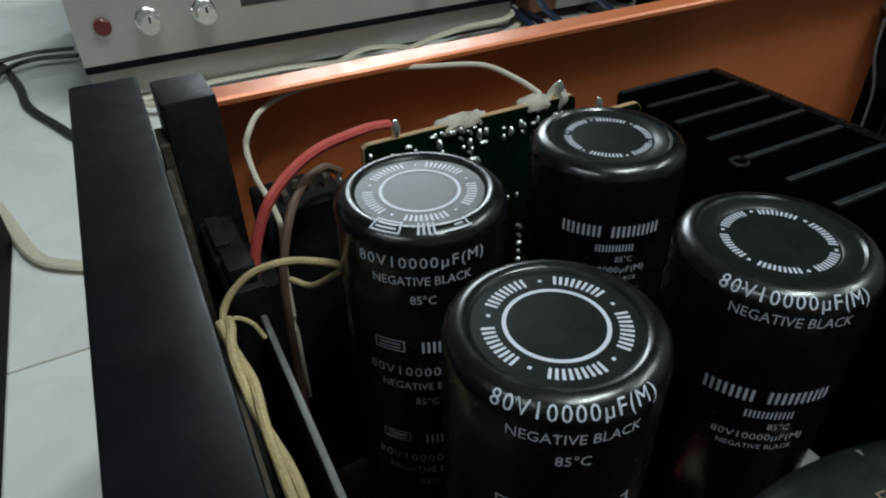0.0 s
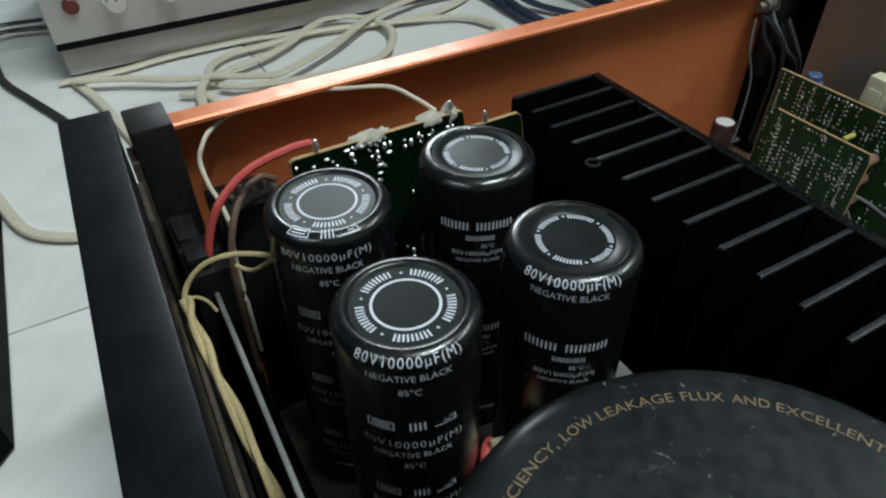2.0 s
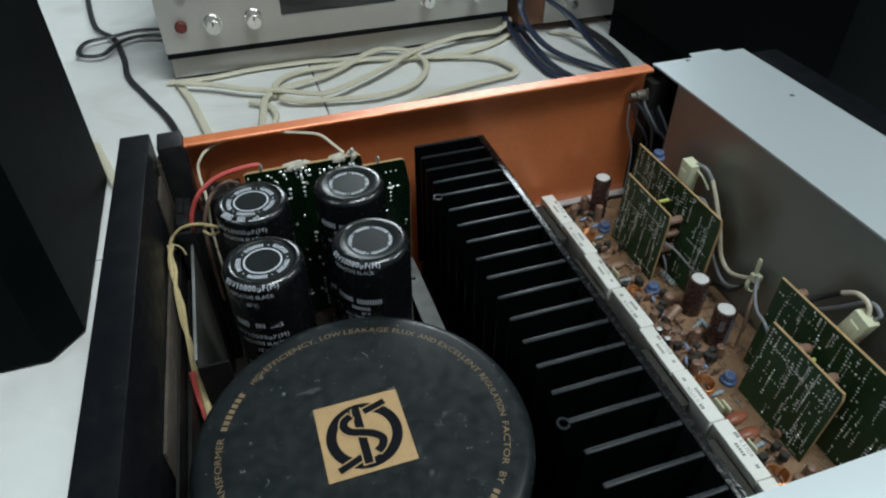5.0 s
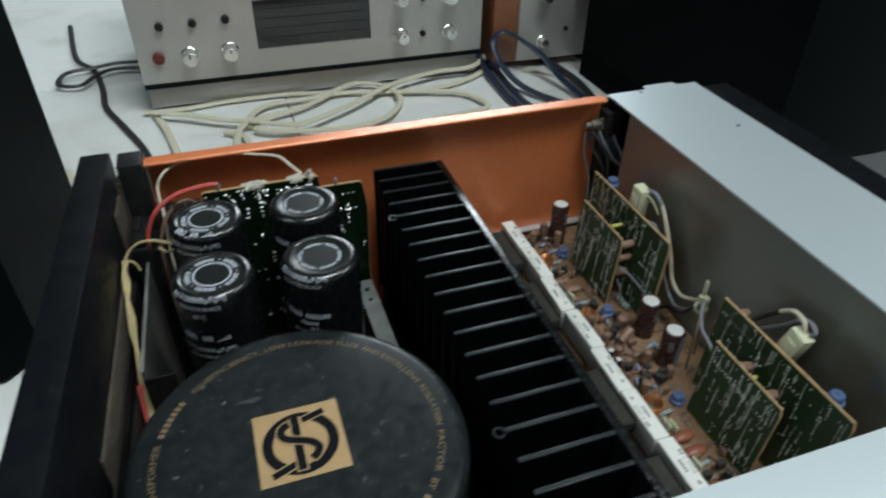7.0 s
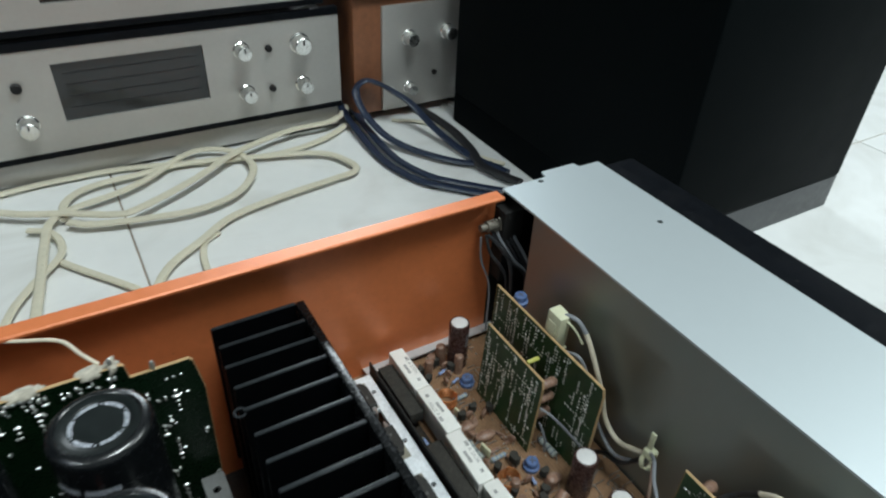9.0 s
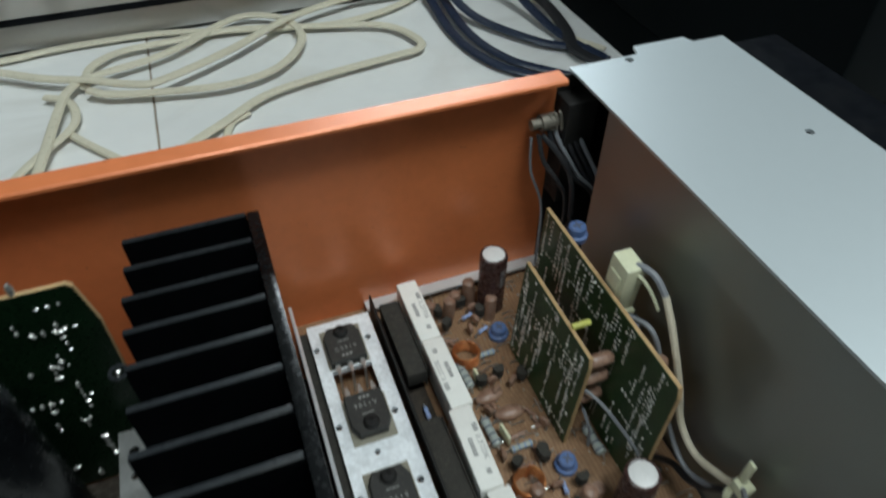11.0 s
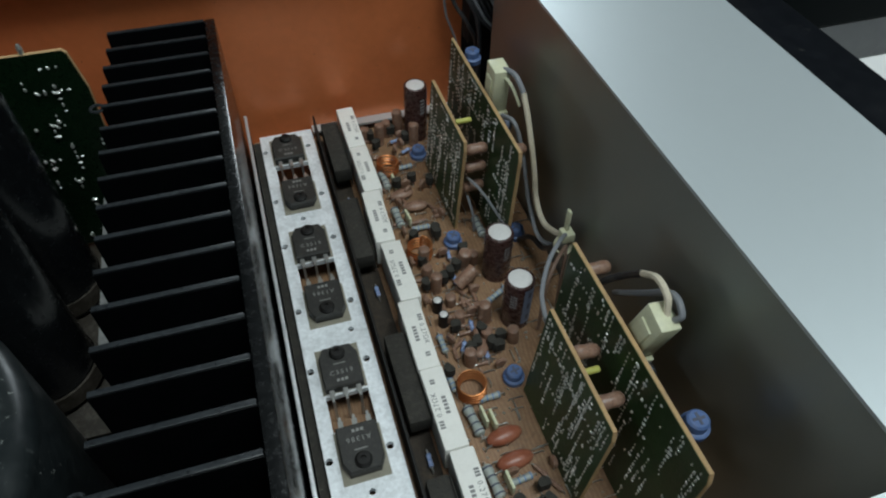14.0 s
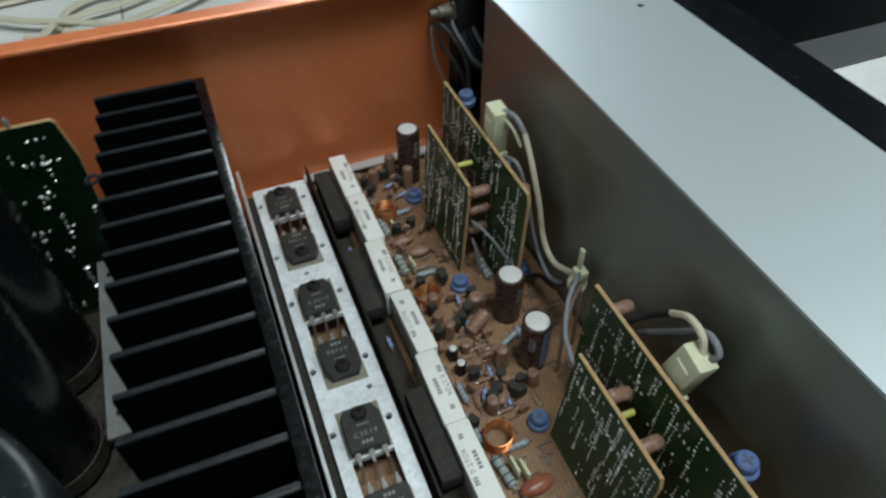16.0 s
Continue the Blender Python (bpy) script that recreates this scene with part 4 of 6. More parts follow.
def main_board():
    b = thing("main_board", "dusty brown amplifier circuit board with etched tracks", "circuit board")
    part("board", boxed(0.1765, 0.2975, -0.2640, 0.0090, 0.0506, PZ, bevel=0.0003), PHENOLIC, b)
    # Thin sheet added to darken the board where shade falls beside the bar.
    part("shade_sheet", boxed(0.2098, 0.2195, -0.2630, -0.0010, PZ + 0.0001, PZ + 0.0004), DUSTY_SHADE, b, "dark dusty sheet painted for the shade beside the resistors", smooth=False)
    for x, y in ((0.2, -0.02), (0.28, -0.02), (0.2, -0.24), (0.28, -0.24)):
        part("standoff", boxed(x - 0.004, x + 0.004, y - 0.004, y + 0.004, 0.0136, 0.0505), BLACK_STEEL, b, smooth=False)
    rnd = random.Random(8)
    bm = bmesh.new()
    joints(bm, [((rnd.uniform(0.231, 0.296), rnd.uniform(-0.258, 0.004), PZ), (0, 0, 1)) for _ in range(260)], 0.0006)
    tagged(part("solder_joints", bm, TIN, b, "small tinned joints"), kind="stuff")
    bm = bmesh.new()
    for _ in range(230):
        x, y = rnd.uniform(0.231, 0.296), rnd.uniform(-0.258, 0.004)
        a, l = rnd.choice((0, 0, math.pi / 2)), rnd.uniform(0.004, 0.009)
        dx, dy = math.cos(a) * l, math.sin(a) * l
        tube([(x, y, PZ + 0.0002), (x + dx * .1, y + dy * .1, PZ + 0.0014), (x + dx * .9, y + dy * .9, PZ + 0.0014), (x + dx, y + dy, PZ + 0.0002)], 0.00022, 5, 1, bm)
    tagged(part("jumper_wiring", bm, TIN, b, "thin bare jumper wires"), kind="stuff")


main_board()


def axial(name, label, L, r, body, band, bands, group):
    """A resistor lying along x, leads bent down."""
    t = thing(name, label, "resistor", group)
    q = Matrix.Rotation(radians(90), 4, "Y")
    h = L / 2
    prof = [(0, -h), (r * 0.75, -h), (r, -h + r * 0.35), (r, -h + r * 1.3), (r * 0.86, -h + r * 1.7), (r * 0.86, h - r * 1.7), (r, h - r * 1.3), (r, h - r * 0.35), (r * 0.75, h), (0, h)]
    part("body", lathe(prof, 14, q), body, t)
    for k in range(bands):
        x = -h + r * 0.6 + (2 * h - r * 1.2) * (k / max(1, bands - 1))
        rr = (r if k in (0, bands - 1) else r * 0.86) + 0.00006
        part("band", lathe([(rr, x - r * 0.16), (rr + 0.00003, x), (rr, x + r * 0.16)], 14, q), band, t, "painted band")
    for s in (-1, 1):
        part("lead", tube([(s * h, 0, 0), (s * (h + 0.0014), 0, 0), (s * (h + 0.0018), 0, -0.0006), (s * (h + 0.0018), 0, -0.0042)], 0.0003, 6, 1), TIN, t)
    return t


def along(a, b, lift=0.0):
    """Pose for a part lying from a to b."""
    a, b = Vector(a), Vector(b)
    d = (b - a).normalized()
    c = (a + b) / 2
    return Matrix.Translation((c.x, c.y, c.z + lift)) @ d.to_track_quat("X", "Z").to_matrix().to_4x4()


def resistors():
    big = axial("power_resistor", "fat grey-green banded resistor lying on the brown board", 0.0125, 0.0021, RES_BODY, BAND, 4, "fat resistors")
    spots = [((0.2358, -0.0362), (0.2367, -0.0500)), ((0.2356, -0.0635), (0.2363, -0.0780)), ((0.2354, -0.1760), (0.2370, -0.1885)), ((0.2345, -0.2000), (0.2360, -0.2130)),
             ((0.2714, -0.0815), (0.2716, -0.0930)), ((0.2350, -0.2320), (0.2362, -0.2450))]
    mid = axial("film_resistor", "pale grey resistor with blue bands lying on the board", 0.0088, 0.0014, RES_BODY, BAND_BLUE, 4, "banded resistors")
    spots2 = [((0.2440, -0.0362), (0.2530, -0.0358)), ((0.2400, -0.0802), (0.2495, -0.0800)), ((0.2350, -0.1405), (0.2354, -0.1512)), ((0.2330, -0.1605), (0.2336, -0.1672)),
              ((0.2402, -0.1746), (0.2507, -0.1744)), ((0.2402, -0.2090), (0.2500, -0.2080)), ((0.2620, -0.1300), (0.2670, -0.1275)), ((0.2700, -0.1250), (0.2705, -0.1330)), ((0.2440, -0.2420), (0.2530, -0.2415))]
    small = axial("small_resistor", "little blue resistor standing among dusty parts", 0.0052, 0.00095, RES_BLUE, BAND_BLUE, 3, "little blue resistors")
    spots3 = [((0.2524, -0.0985), (0.2521, -0.1025)), ((0.2506, -0.1130), (0.2503, -0.1175)), ((0.2497, -0.1390), (0.2494, -0.1435)), ((0.2512, -0.1532), (0.2508, -0.1578)), ((0.2470, -0.0150), (0.2510, -0.0140)),
              ((0.2160, -0.1090), (0.2160, -0.1150)), ((0.2550, -0.0230), (0.2500, -0.0250)), ((0.2160, -0.0520), (0.2160, -0.0570)), ((0.2160, -0.1900), (0.2160, -0.1950)), ((0.2440, -0.1480), (0.2420, -0.1520))]
    for proto, where, z in ((big, spots, 0.0023), (mid, spots2, 0.0019), (small, spots3, 0.0024)):
        for k, (a, b) in enumerate(where):
            m = along((*a, PZ + z), (*b, PZ + z))
            if k == 0:
                proto.matrix_basis = m
            else:
                copy_thing(proto, m)


resistors()


def elco(name, label, r, h, body, top, stripe=True):
    t = thing(name, label, "capacitor", "small electrolytic capacitors")
    sleeve = part("sleeve", lathe([(0, 0), (r, 0), (r, 0.001), (r * 0.96, 0.0022), (r, 0.0034), (r, h - 0.0012), (r * 0.97, h - 0.0004), (r * 0.88, h), (r * 0.80, h - 0.0001)], 32), body, t)
    part("top", lathe([(r * 0.80, h - 0.0002), (r * 0.6, h + 0.0001), (0, h + 0.0003)], 32), top, t, "pale domed top")
    if stripe:
        bm = bmesh.new()
        on_cylinder(bm, word_bars(10, r * 0.85, h - 0.005, 0), r + 0.00008, 0.0036, -74)
        part("stripe", bm, STRIPE, sleeve, "pale blue-grey polarity stripe", smooth=False)
        bm = bmesh.new()
        for q in range(3):
            on_cylinder(bm, word_bars(1, r * 0.26, 0.0034, 0), r + 0.00018, 0.006 + q * 0.007, -74)
        part("stripe_mark", bm, BAND, sleeve, "dark minus bars", smooth=False)
        bm = bmesh.new()
        for q in range(5):
            on_cylinder(bm, word_bars(3, r * 0.5, 0.0008), r + 0.00005, h - 0.006 - 0.0016 * q, -135)
        part("rating_print", bm, PRINT_GREY, sleeve, "small grey print", smooth=False)
    return t


def electrolytics():
    a = elco("electrolytic_capacitor", "dark brown electrolytic capacitor with a dusty white top", 0.0061, 0.0268, ELCO, ELCO_TOP)
    a.matrix_basis = pose(0.2700, -0.1146, PZ, 0, 0, 65)
    copy_thing(a, pose(0.2690, -0.1408, PZ, 0, 0, 6))
    c = copy_thing(a, pose(0.2622, -0.0098, PZ, 0, 0, 70))
    c.scale = (0.98, 0.98, 1.22)
    b = elco("electrolytic_capacitor", "tiny black electrolytic capacitor with a white top", 0.0022, 0.0075, BLACK_PLASTIC, ELCO_TOP, False)
    b.matrix_basis = pose(0.2386, -0.1276, PZ)
    copy_thing(b, pose(0.2390, -0.1354, PZ))
    d = elco("electrolytic_capacitor", "small dusty brown electrolytic capacitor", 0.0025, 0.0120, DUSTY_BROWN, DUSTY_BROWN, False)
    spots = [(0.2408, -0.0120, 1.05), (0.2533, -0.0060, 1.25), (0.2588, -0.0165, 1.1), (0.2470, -0.0060, 0.8), (0.2410, -0.1170, 0.85), (0.2565, -0.1385, 1.0), (0.2437, -0.1570, 0.75), (0.2644, -0.1512, 0.7),
             (0.2398, -0.1005, 0.85), (0.2460, -0.1360, 0.5), (0.2396, -0.1080, 0.5), (0.2335, -0.0075, 0.7), (0.2620, -0.1060, 0.6), (0.2450, -0.1260, 0.5), (0.2540, -0.1480, 0.55), (0.2560, -0.2300, 0.9), (0.2480, -0.2330, 0.8)]
    for k, (x, y, s) in enumerate(spots):
        p = pose(x, y, PZ, random.uniform(-5, 5), random.uniform(-5, 5), random.uniform(0, 360))
        if k == 0:
            d.matrix_basis = p
            o = d
        else:
            o = copy_thing(d, p)
        o.scale = (min(1.1, 0.85 + s * 0.2),) * 2 + (s,)
    e = elco("electrolytic_capacitor", "dusty pinkish-brown capacitor leaning over", 0.0030, 0.0105, DUSTY_BROWN, DUSTY_BROWN, False)
    e.matrix_basis = pose(0.2504, -0.1195, PZ + 0.0032, 0, 62, 20)
    copy_thing(e, pose(0.2565, -0.1065, PZ, 8, 6, 0))


electrolytics()


def coil(turns):
    t = thing("air_coil", "bright copper wire coil standing on the brown board", "coil", "copper coils")
    n = turns * 22
    pts = [((0.0054 + 0.0001 * math.sin(i * 0.31)) * math.cos(2 * math.pi * i / 22), 0.0054 * math.sin(2 * math.pi * i / 22), 0.0010 + 0.00182 * i / 22) for i in range(n)]
    part("winding", tube(pts, 0.00052, 7, 1), COIL, t, "open copper winding")
    part("lead", tube([pts[-1], (pts[-1][0], pts[-1][1] + 0.0006, pts[-1][2] * 0.5), (pts[-1][0], pts[-1][1] + 0.0008, 0)], 0.0006, 6, 3), COIL, t)
    return t


def coils():
    c = coil(4)
    c.matrix_basis = pose(0.2400, -0.0355, PZ)
    copy_thing(c, pose(0.2399, -0.0960, PZ, 0, 0, 80))
    copy_thing(c, pose(0.2398, -0.1698, PZ, 0, 0, 160))
    copy_thing(c, pose(0.2400, -0.2270, PZ, 0, 0, 30))


coils()


def trimmers():
    t = thing("trimmer", "round blue adjustable resistor with a slotted knob", "trimmer", "blue trimmers")
    part("base", lathe([(0, 0), (0.0042, 0), (0.0044, 0.0022), (0.0040, 0.0026), (0.0034, 0.0028)], 24), BLUE, t)
    bm = lathe([(0.0034, 0.0028), (0.0033, 0.0056), (0.0027, 0.0062), (0, 0.0062)], 24)
    part("knob", bm, BLUE, t)
    bm = boxed(-0.0019, 0.0019, -0.0004, 0.0004, 0.0062, 0.0064)
    box(bm, -0.0004, 0.0004, -0.0019, 0.0019, 0.00621, 0.00641)
    part("slot", bm, BAND, t, "dark cross slot", smooth=False)
    t.matrix_basis = pose(0.2585, -0.0275, PZ, 0, 0, 20)
    copy_thing(t, pose(0.2570, -0.0925, PZ, 0, 0, 55))
    copy_thing(t, pose(0.2578, -0.1685, PZ, 0, 0, 10))
    u = copy_thing(t, pose(0.2830, -0.0355, 0.1106))
    v = copy_thing(t, pose(0.2830, -0.2290, 0.1100))
    w = copy_thing(t, pose(0.2870, -0.0960, PZ, 0, 0, 30))


trimmers()


def dipped():
    d = thing("film_capacitor", "brown dipped film capacitor lying on the board", "capacitor", "brown dipped capacitors")
    bm = bmesh.new()
    bmesh.ops.create_icosphere(bm, subdivisions=3, radius=1, matrix=Matrix.Diagonal((0.0072, 0.0034, 0.0026, 1)))
    part("body", bm, BROWN_DIP, d)
    for s in (-1, 1):
        part("lead", tube([(-0.0060, s * 0.0018, 0), (-0.0080, s * 0.0020, -0.0004), (-0.0084, s * 0.0020, -0.0030)], 0.0003, 6, 2), TIN, d)
    d.matrix_basis = pose(0.2450, -0.1915, PZ + 0.0029, 0, 0, 6)
    copy_thing(d, pose(0.2455, -0.2015, PZ + 0.0029, 0, 0, 4))
    e = thing("film_capacitor", "dusty pinkish dipped capacitor lying on the board", "capacitor", "brown dipped capacitors")
    bm = bmesh.new()
    bmesh.ops.create_icosphere(bm, subdivisions=3, radius=1, matrix=Matrix.Diagonal((0.0062, 0.0032, 0.0022, 1)))
    part("body", bm, DUSTY_BROWN, e)
    for s in (-1, 1):
        part("lead", tube([(-0.0050, s * 0.0016, 0), (-0.0066, s * 0.0018, -0.0004), (-0.0070, s * 0.0018, -0.0026)], 0.0003, 6, 2), TIN, e)
    e.matrix_basis = pose(0.2418, -0.0558, PZ + 0.0024, 0, 0, 8)
    copy_thing(e, pose(0.2462, -0.0655, PZ + 0.0024, 0, 0, -4))
    copy_thing(e, pose(0.2500, -0.1520, PZ + 0.0024, 0, 10, 60))
    f = thing("ceramic_capacitor", "thin upright yellowish film capacitor", "capacitor", "upright film capacitors")
    part("body", boxed(-0.0006, 0.0006, -0.0036, 0.0036, 0.0012, 0.0070, bevel=0.0004), CREAM, f)
    for s in (-1, 1):
        part("lead", boxed(-0.0002, 0.0002, s * 0.0024 - 0.0002, s * 0.0024 + 0.0002, 0, 0.0012), TIN, f, smooth=False)
    f.matrix_basis = pose(0.2402, -0.0478, PZ, 0, 0, 4)
    copy_thing(f, pose(0.2402, -0.0745, PZ, 0, 0, 6))
    copy_thing(f, pose(0.2400, -0.1828, PZ, 0, 0, 4))
    copy_thing(f, pose(0.2428, -0.1850, PZ, 0, 0, 4))
    copy_thing(f, pose(0.2402, -0.2090, PZ, 0, 0, 4))


dipped()


def small_fry():
    """Small dusty parts that crowd the gaps between the larger ones."""
    rnd = random.Random(21)
    tr = thing("small_transistor", "small dusty black transistor on the brown board", "transistor", "small transistors")
    o = [(0.0023 * math.cos(a), 0.0023 * math.sin(a)) for a in [radians(-30 + 20 * i) for i in range(13)]]
    part("body", plate(o, [], 0.0030, 0.0075), FUZZY_BLACK, tr, smooth=False)
    for i in (-1, 0, 1):
        part("leg", boxed(i * 0.0011 - 0.0002, i * 0.0011 + 0.0002, -0.0002, 0.0002, 0, 0.0030), TIN, tr, smooth=False)
    lo = thing("small_resistor", "tiny dusty tan resistor lying on the brown board", "resistor", "tiny tan resistors")
    q = Matrix.Rotation(radians(90), 4, "Y")
    part("body", lathe([(0, -0.0028), (0.0008, -0.0028), (0.0010, -0.0022), (0.00085, -0.0014), (0.00085, 0.0014), (0.0010, 0.0022), (0.0008, 0.0028), (0, 0.0028)], 10, q), DUSTY_BROWN, lo)
    for s in (-1, 1):
        part("lead", tube([(s * 0.0028, 0, 0), (s * 0.0038, 0, 0), (s * 0.0040, 0, -0.0014)], 0.00025, 5, 1), TIN, lo)
    dc = thing("ceramic_capacitor", "small dusty ceramic disc capacitor", "capacitor", "ceramic discs")
    part("disc", lathe([(0, -0.0009), (0.0020, -0.0008), (0.0026, 0), (0.0020, 0.0008), (0, 0.0009)], 16, Matrix.Translation((0, 0, 0.0042)) @ Matrix.Rotation(radians(90), 4, "X")), DUSTY_BROWN, dc)
    for s in (-1, 1):
        part("lead", boxed(s * 0.0012 - 0.0002, s * 0.0012 + 0.0002, -0.0002, 0.0002, 0, 0.0024), TIN, dc, smooth=False)
    first = {}
    for k in range(110):
        kind = (tr, lo, dc, lo)[k % 4]
        x, y = rnd.uniform(0.2330, 0.2590), rnd.choice((rnd.uniform(-0.165, -0.098), rnd.uniform(-0.165, -0.098), rnd.uniform(-0.165, -0.098), rnd.uniform(-0.092, -0.045), rnd.uniform(-0.030, -0.004), rnd.uniform(-0.255, -0.205)))
        p = pose(x, y, PZ + (0.0014 if kind is lo else 0), 0, 0, rnd.choice((0, 90, 35, 120, 180)))
        if kind.name not in first:
            kind.matrix_basis = p
            first[kind.name] = 1
        else:
            copy_thing(kind, p)


small_fry()


# ---- small boards standing on the main board ----
def side_boards():
    rnd = random.Random(11)

    def stand(ya, yb, z1, x_top, x_foot, name, label, n, chamfer=0.004, seedling=0):
        """Board in the y-z plane; its joints face the heat sink."""
        h = z1 - PZ
        pts = [(ya, 0), (ya, h), (yb + chamfer * 0.3, h), (yb, h - chamfer), (yb, 0)]
        lean = math.atan2(x_top - x_foot, h)
        m = Matrix.Translation((x_foot, 0, PZ)) @ Matrix.Rotation(lean, 4, "Y") @ Matrix(((0, 0, -1, 0), (1, 0, 0, 0), (0, 1, 0, 0), (0, 0, 0, 1)))
        b = standing_board(name, label, pts, 0.0014, m, blob_rows(pts, n, rnd, 0.0022, (1, 2, 4, 6, 9, 12), 0.82), 0.00060)
        b["group"] = "standing circuit boards"
        return b
    stand(-0.0348, -0.0838, 0.1034, 0.2637, 0.2607, "daughter_board", "small green daughter board standing on the brown board", 330)
    stand(-0.0212, -0.1094, 0.1152, 0.2774, 0.2755, "daughter_board", "tall green daughter board standing near the grey shield", 520)
    stand(-0.1742, -0.2222, 0.1036, 0.2637, 0.2600, "daughter_board", "small green daughter board with a sloping shadowed face", 320)
    stand(-0.1582, -0.2450, 0.1155, 0.2774, 0.2755, "daughter_board", "tall green daughter board with a cream plug behind it", 520)


side_boards()


def board_parts():
    """Parts on the hidden faces of the standing boards that show past their edges."""
    t = thing("tube_capacitor", "dusty brown tubular capacitor on the board's back", "capacitor", "tubular capacitors")
    q = Matrix.Rotation(radians(90), 4, "Y")
    part("body", lathe([(0, 0), (0.0015, 0.0002), (0.0023, 0.0010), (0.0026, 0.0028), (0.0024, 0.0052), (0.0026, 0.0076), (0.0022, 0.0092), (0.0013, 0.0100), (0, 0.0102)], 18, q), DUSTY_BROWN, t)
    t.matrix_basis = pose(0.2790, -0.0905, 0.1010, 0, 0, 0)
    for m in (pose(0.2790, -0.1660, 0.1085), pose(0.2655, -0.0800, 0.0965), pose(0.2655, -0.0795, 0.0860), pose(0.2655, -0.0790, 0.0740), pose(0.2655, -0.1900, 0.0990, 0, 12, 0), pose(0.2655, -0.2080, 0.0960)):
        copy_thing(t, m)
    k = thing("tube_capacitor", "small black capacitor on the board's back", "capacitor", "tubular capacitors")
    part("body", lathe([(0, 0), (0.0030, 0), (0.0032, 0.0006), (0.0032, 0.0085), (0.0028, 0.0090), (0, 0.0090)], 18, q), WIRE_BLACK, k)
    part("band", lathe([(0.00325, 0.0062), (0.00328, 0.0070), (0.00325, 0.0078)], 18, q), STRIPE, k, "pale band")
    k.matrix_basis = pose(0.2790, -0.0735, 0.1020)
    copy_thing(k, pose(0.2790, -0.2030, 0.0980))
    copy_thing(k, pose(0.2790, -0.1730, 0.0900))
    y = thing("diode", "small yellow-green component beside the standing board", "component", "yellow components")
    part("body", lathe([(0, -0.0035), (0.0010, -0.0035), (0.0012, -0.0030), (0.0012, 0.0030), (0.0010, 0.0035), (0, 0.0035)], 12, q), YELLOW, y)
    y.matrix_basis = pose(0.2680, -0.0690, 0.1040)
    copy_thing(y, pose(0.2690, -0.1965, 0.0965))
    # cream plugs
    p = thing("cable_plug", "cream plastic cable plug at the top of a green board", "plug", "cream plugs")
    bm = boxed(-0.0036, 0.0036, -0.0050, 0.0050, 0, 0.0210, bevel=0.0006)
    box(bm, -0.0044, -0.0036, -0.0030, 0.0030, 0.004, 0.0160, bevel=0.0003)
    part("housing", bm, CREAM, p)
    part("socket", boxed(-0.0040, 0.0040, -0.0062, 0.0062, -0.0040, 0.0000, bevel=0.0004), CREAM, p)
    p.matrix_basis = pose(0.2840, -0.0648, 0.1062, 3, 0, 0)
    copy_thing(p, pose(0.2840, -0.1960, 0.1050, 12, 6, 0))


board_parts()


# ---- wiring ----
def wire(label, pts, r, mat_, category="wire", name="wire", seg=8, n=8, group="internal wires", flat=1.0):
    ob = part(name, tube(pts, r, seg, n, flat=flat), mat_)
    return tagged(ob, label, category, group)


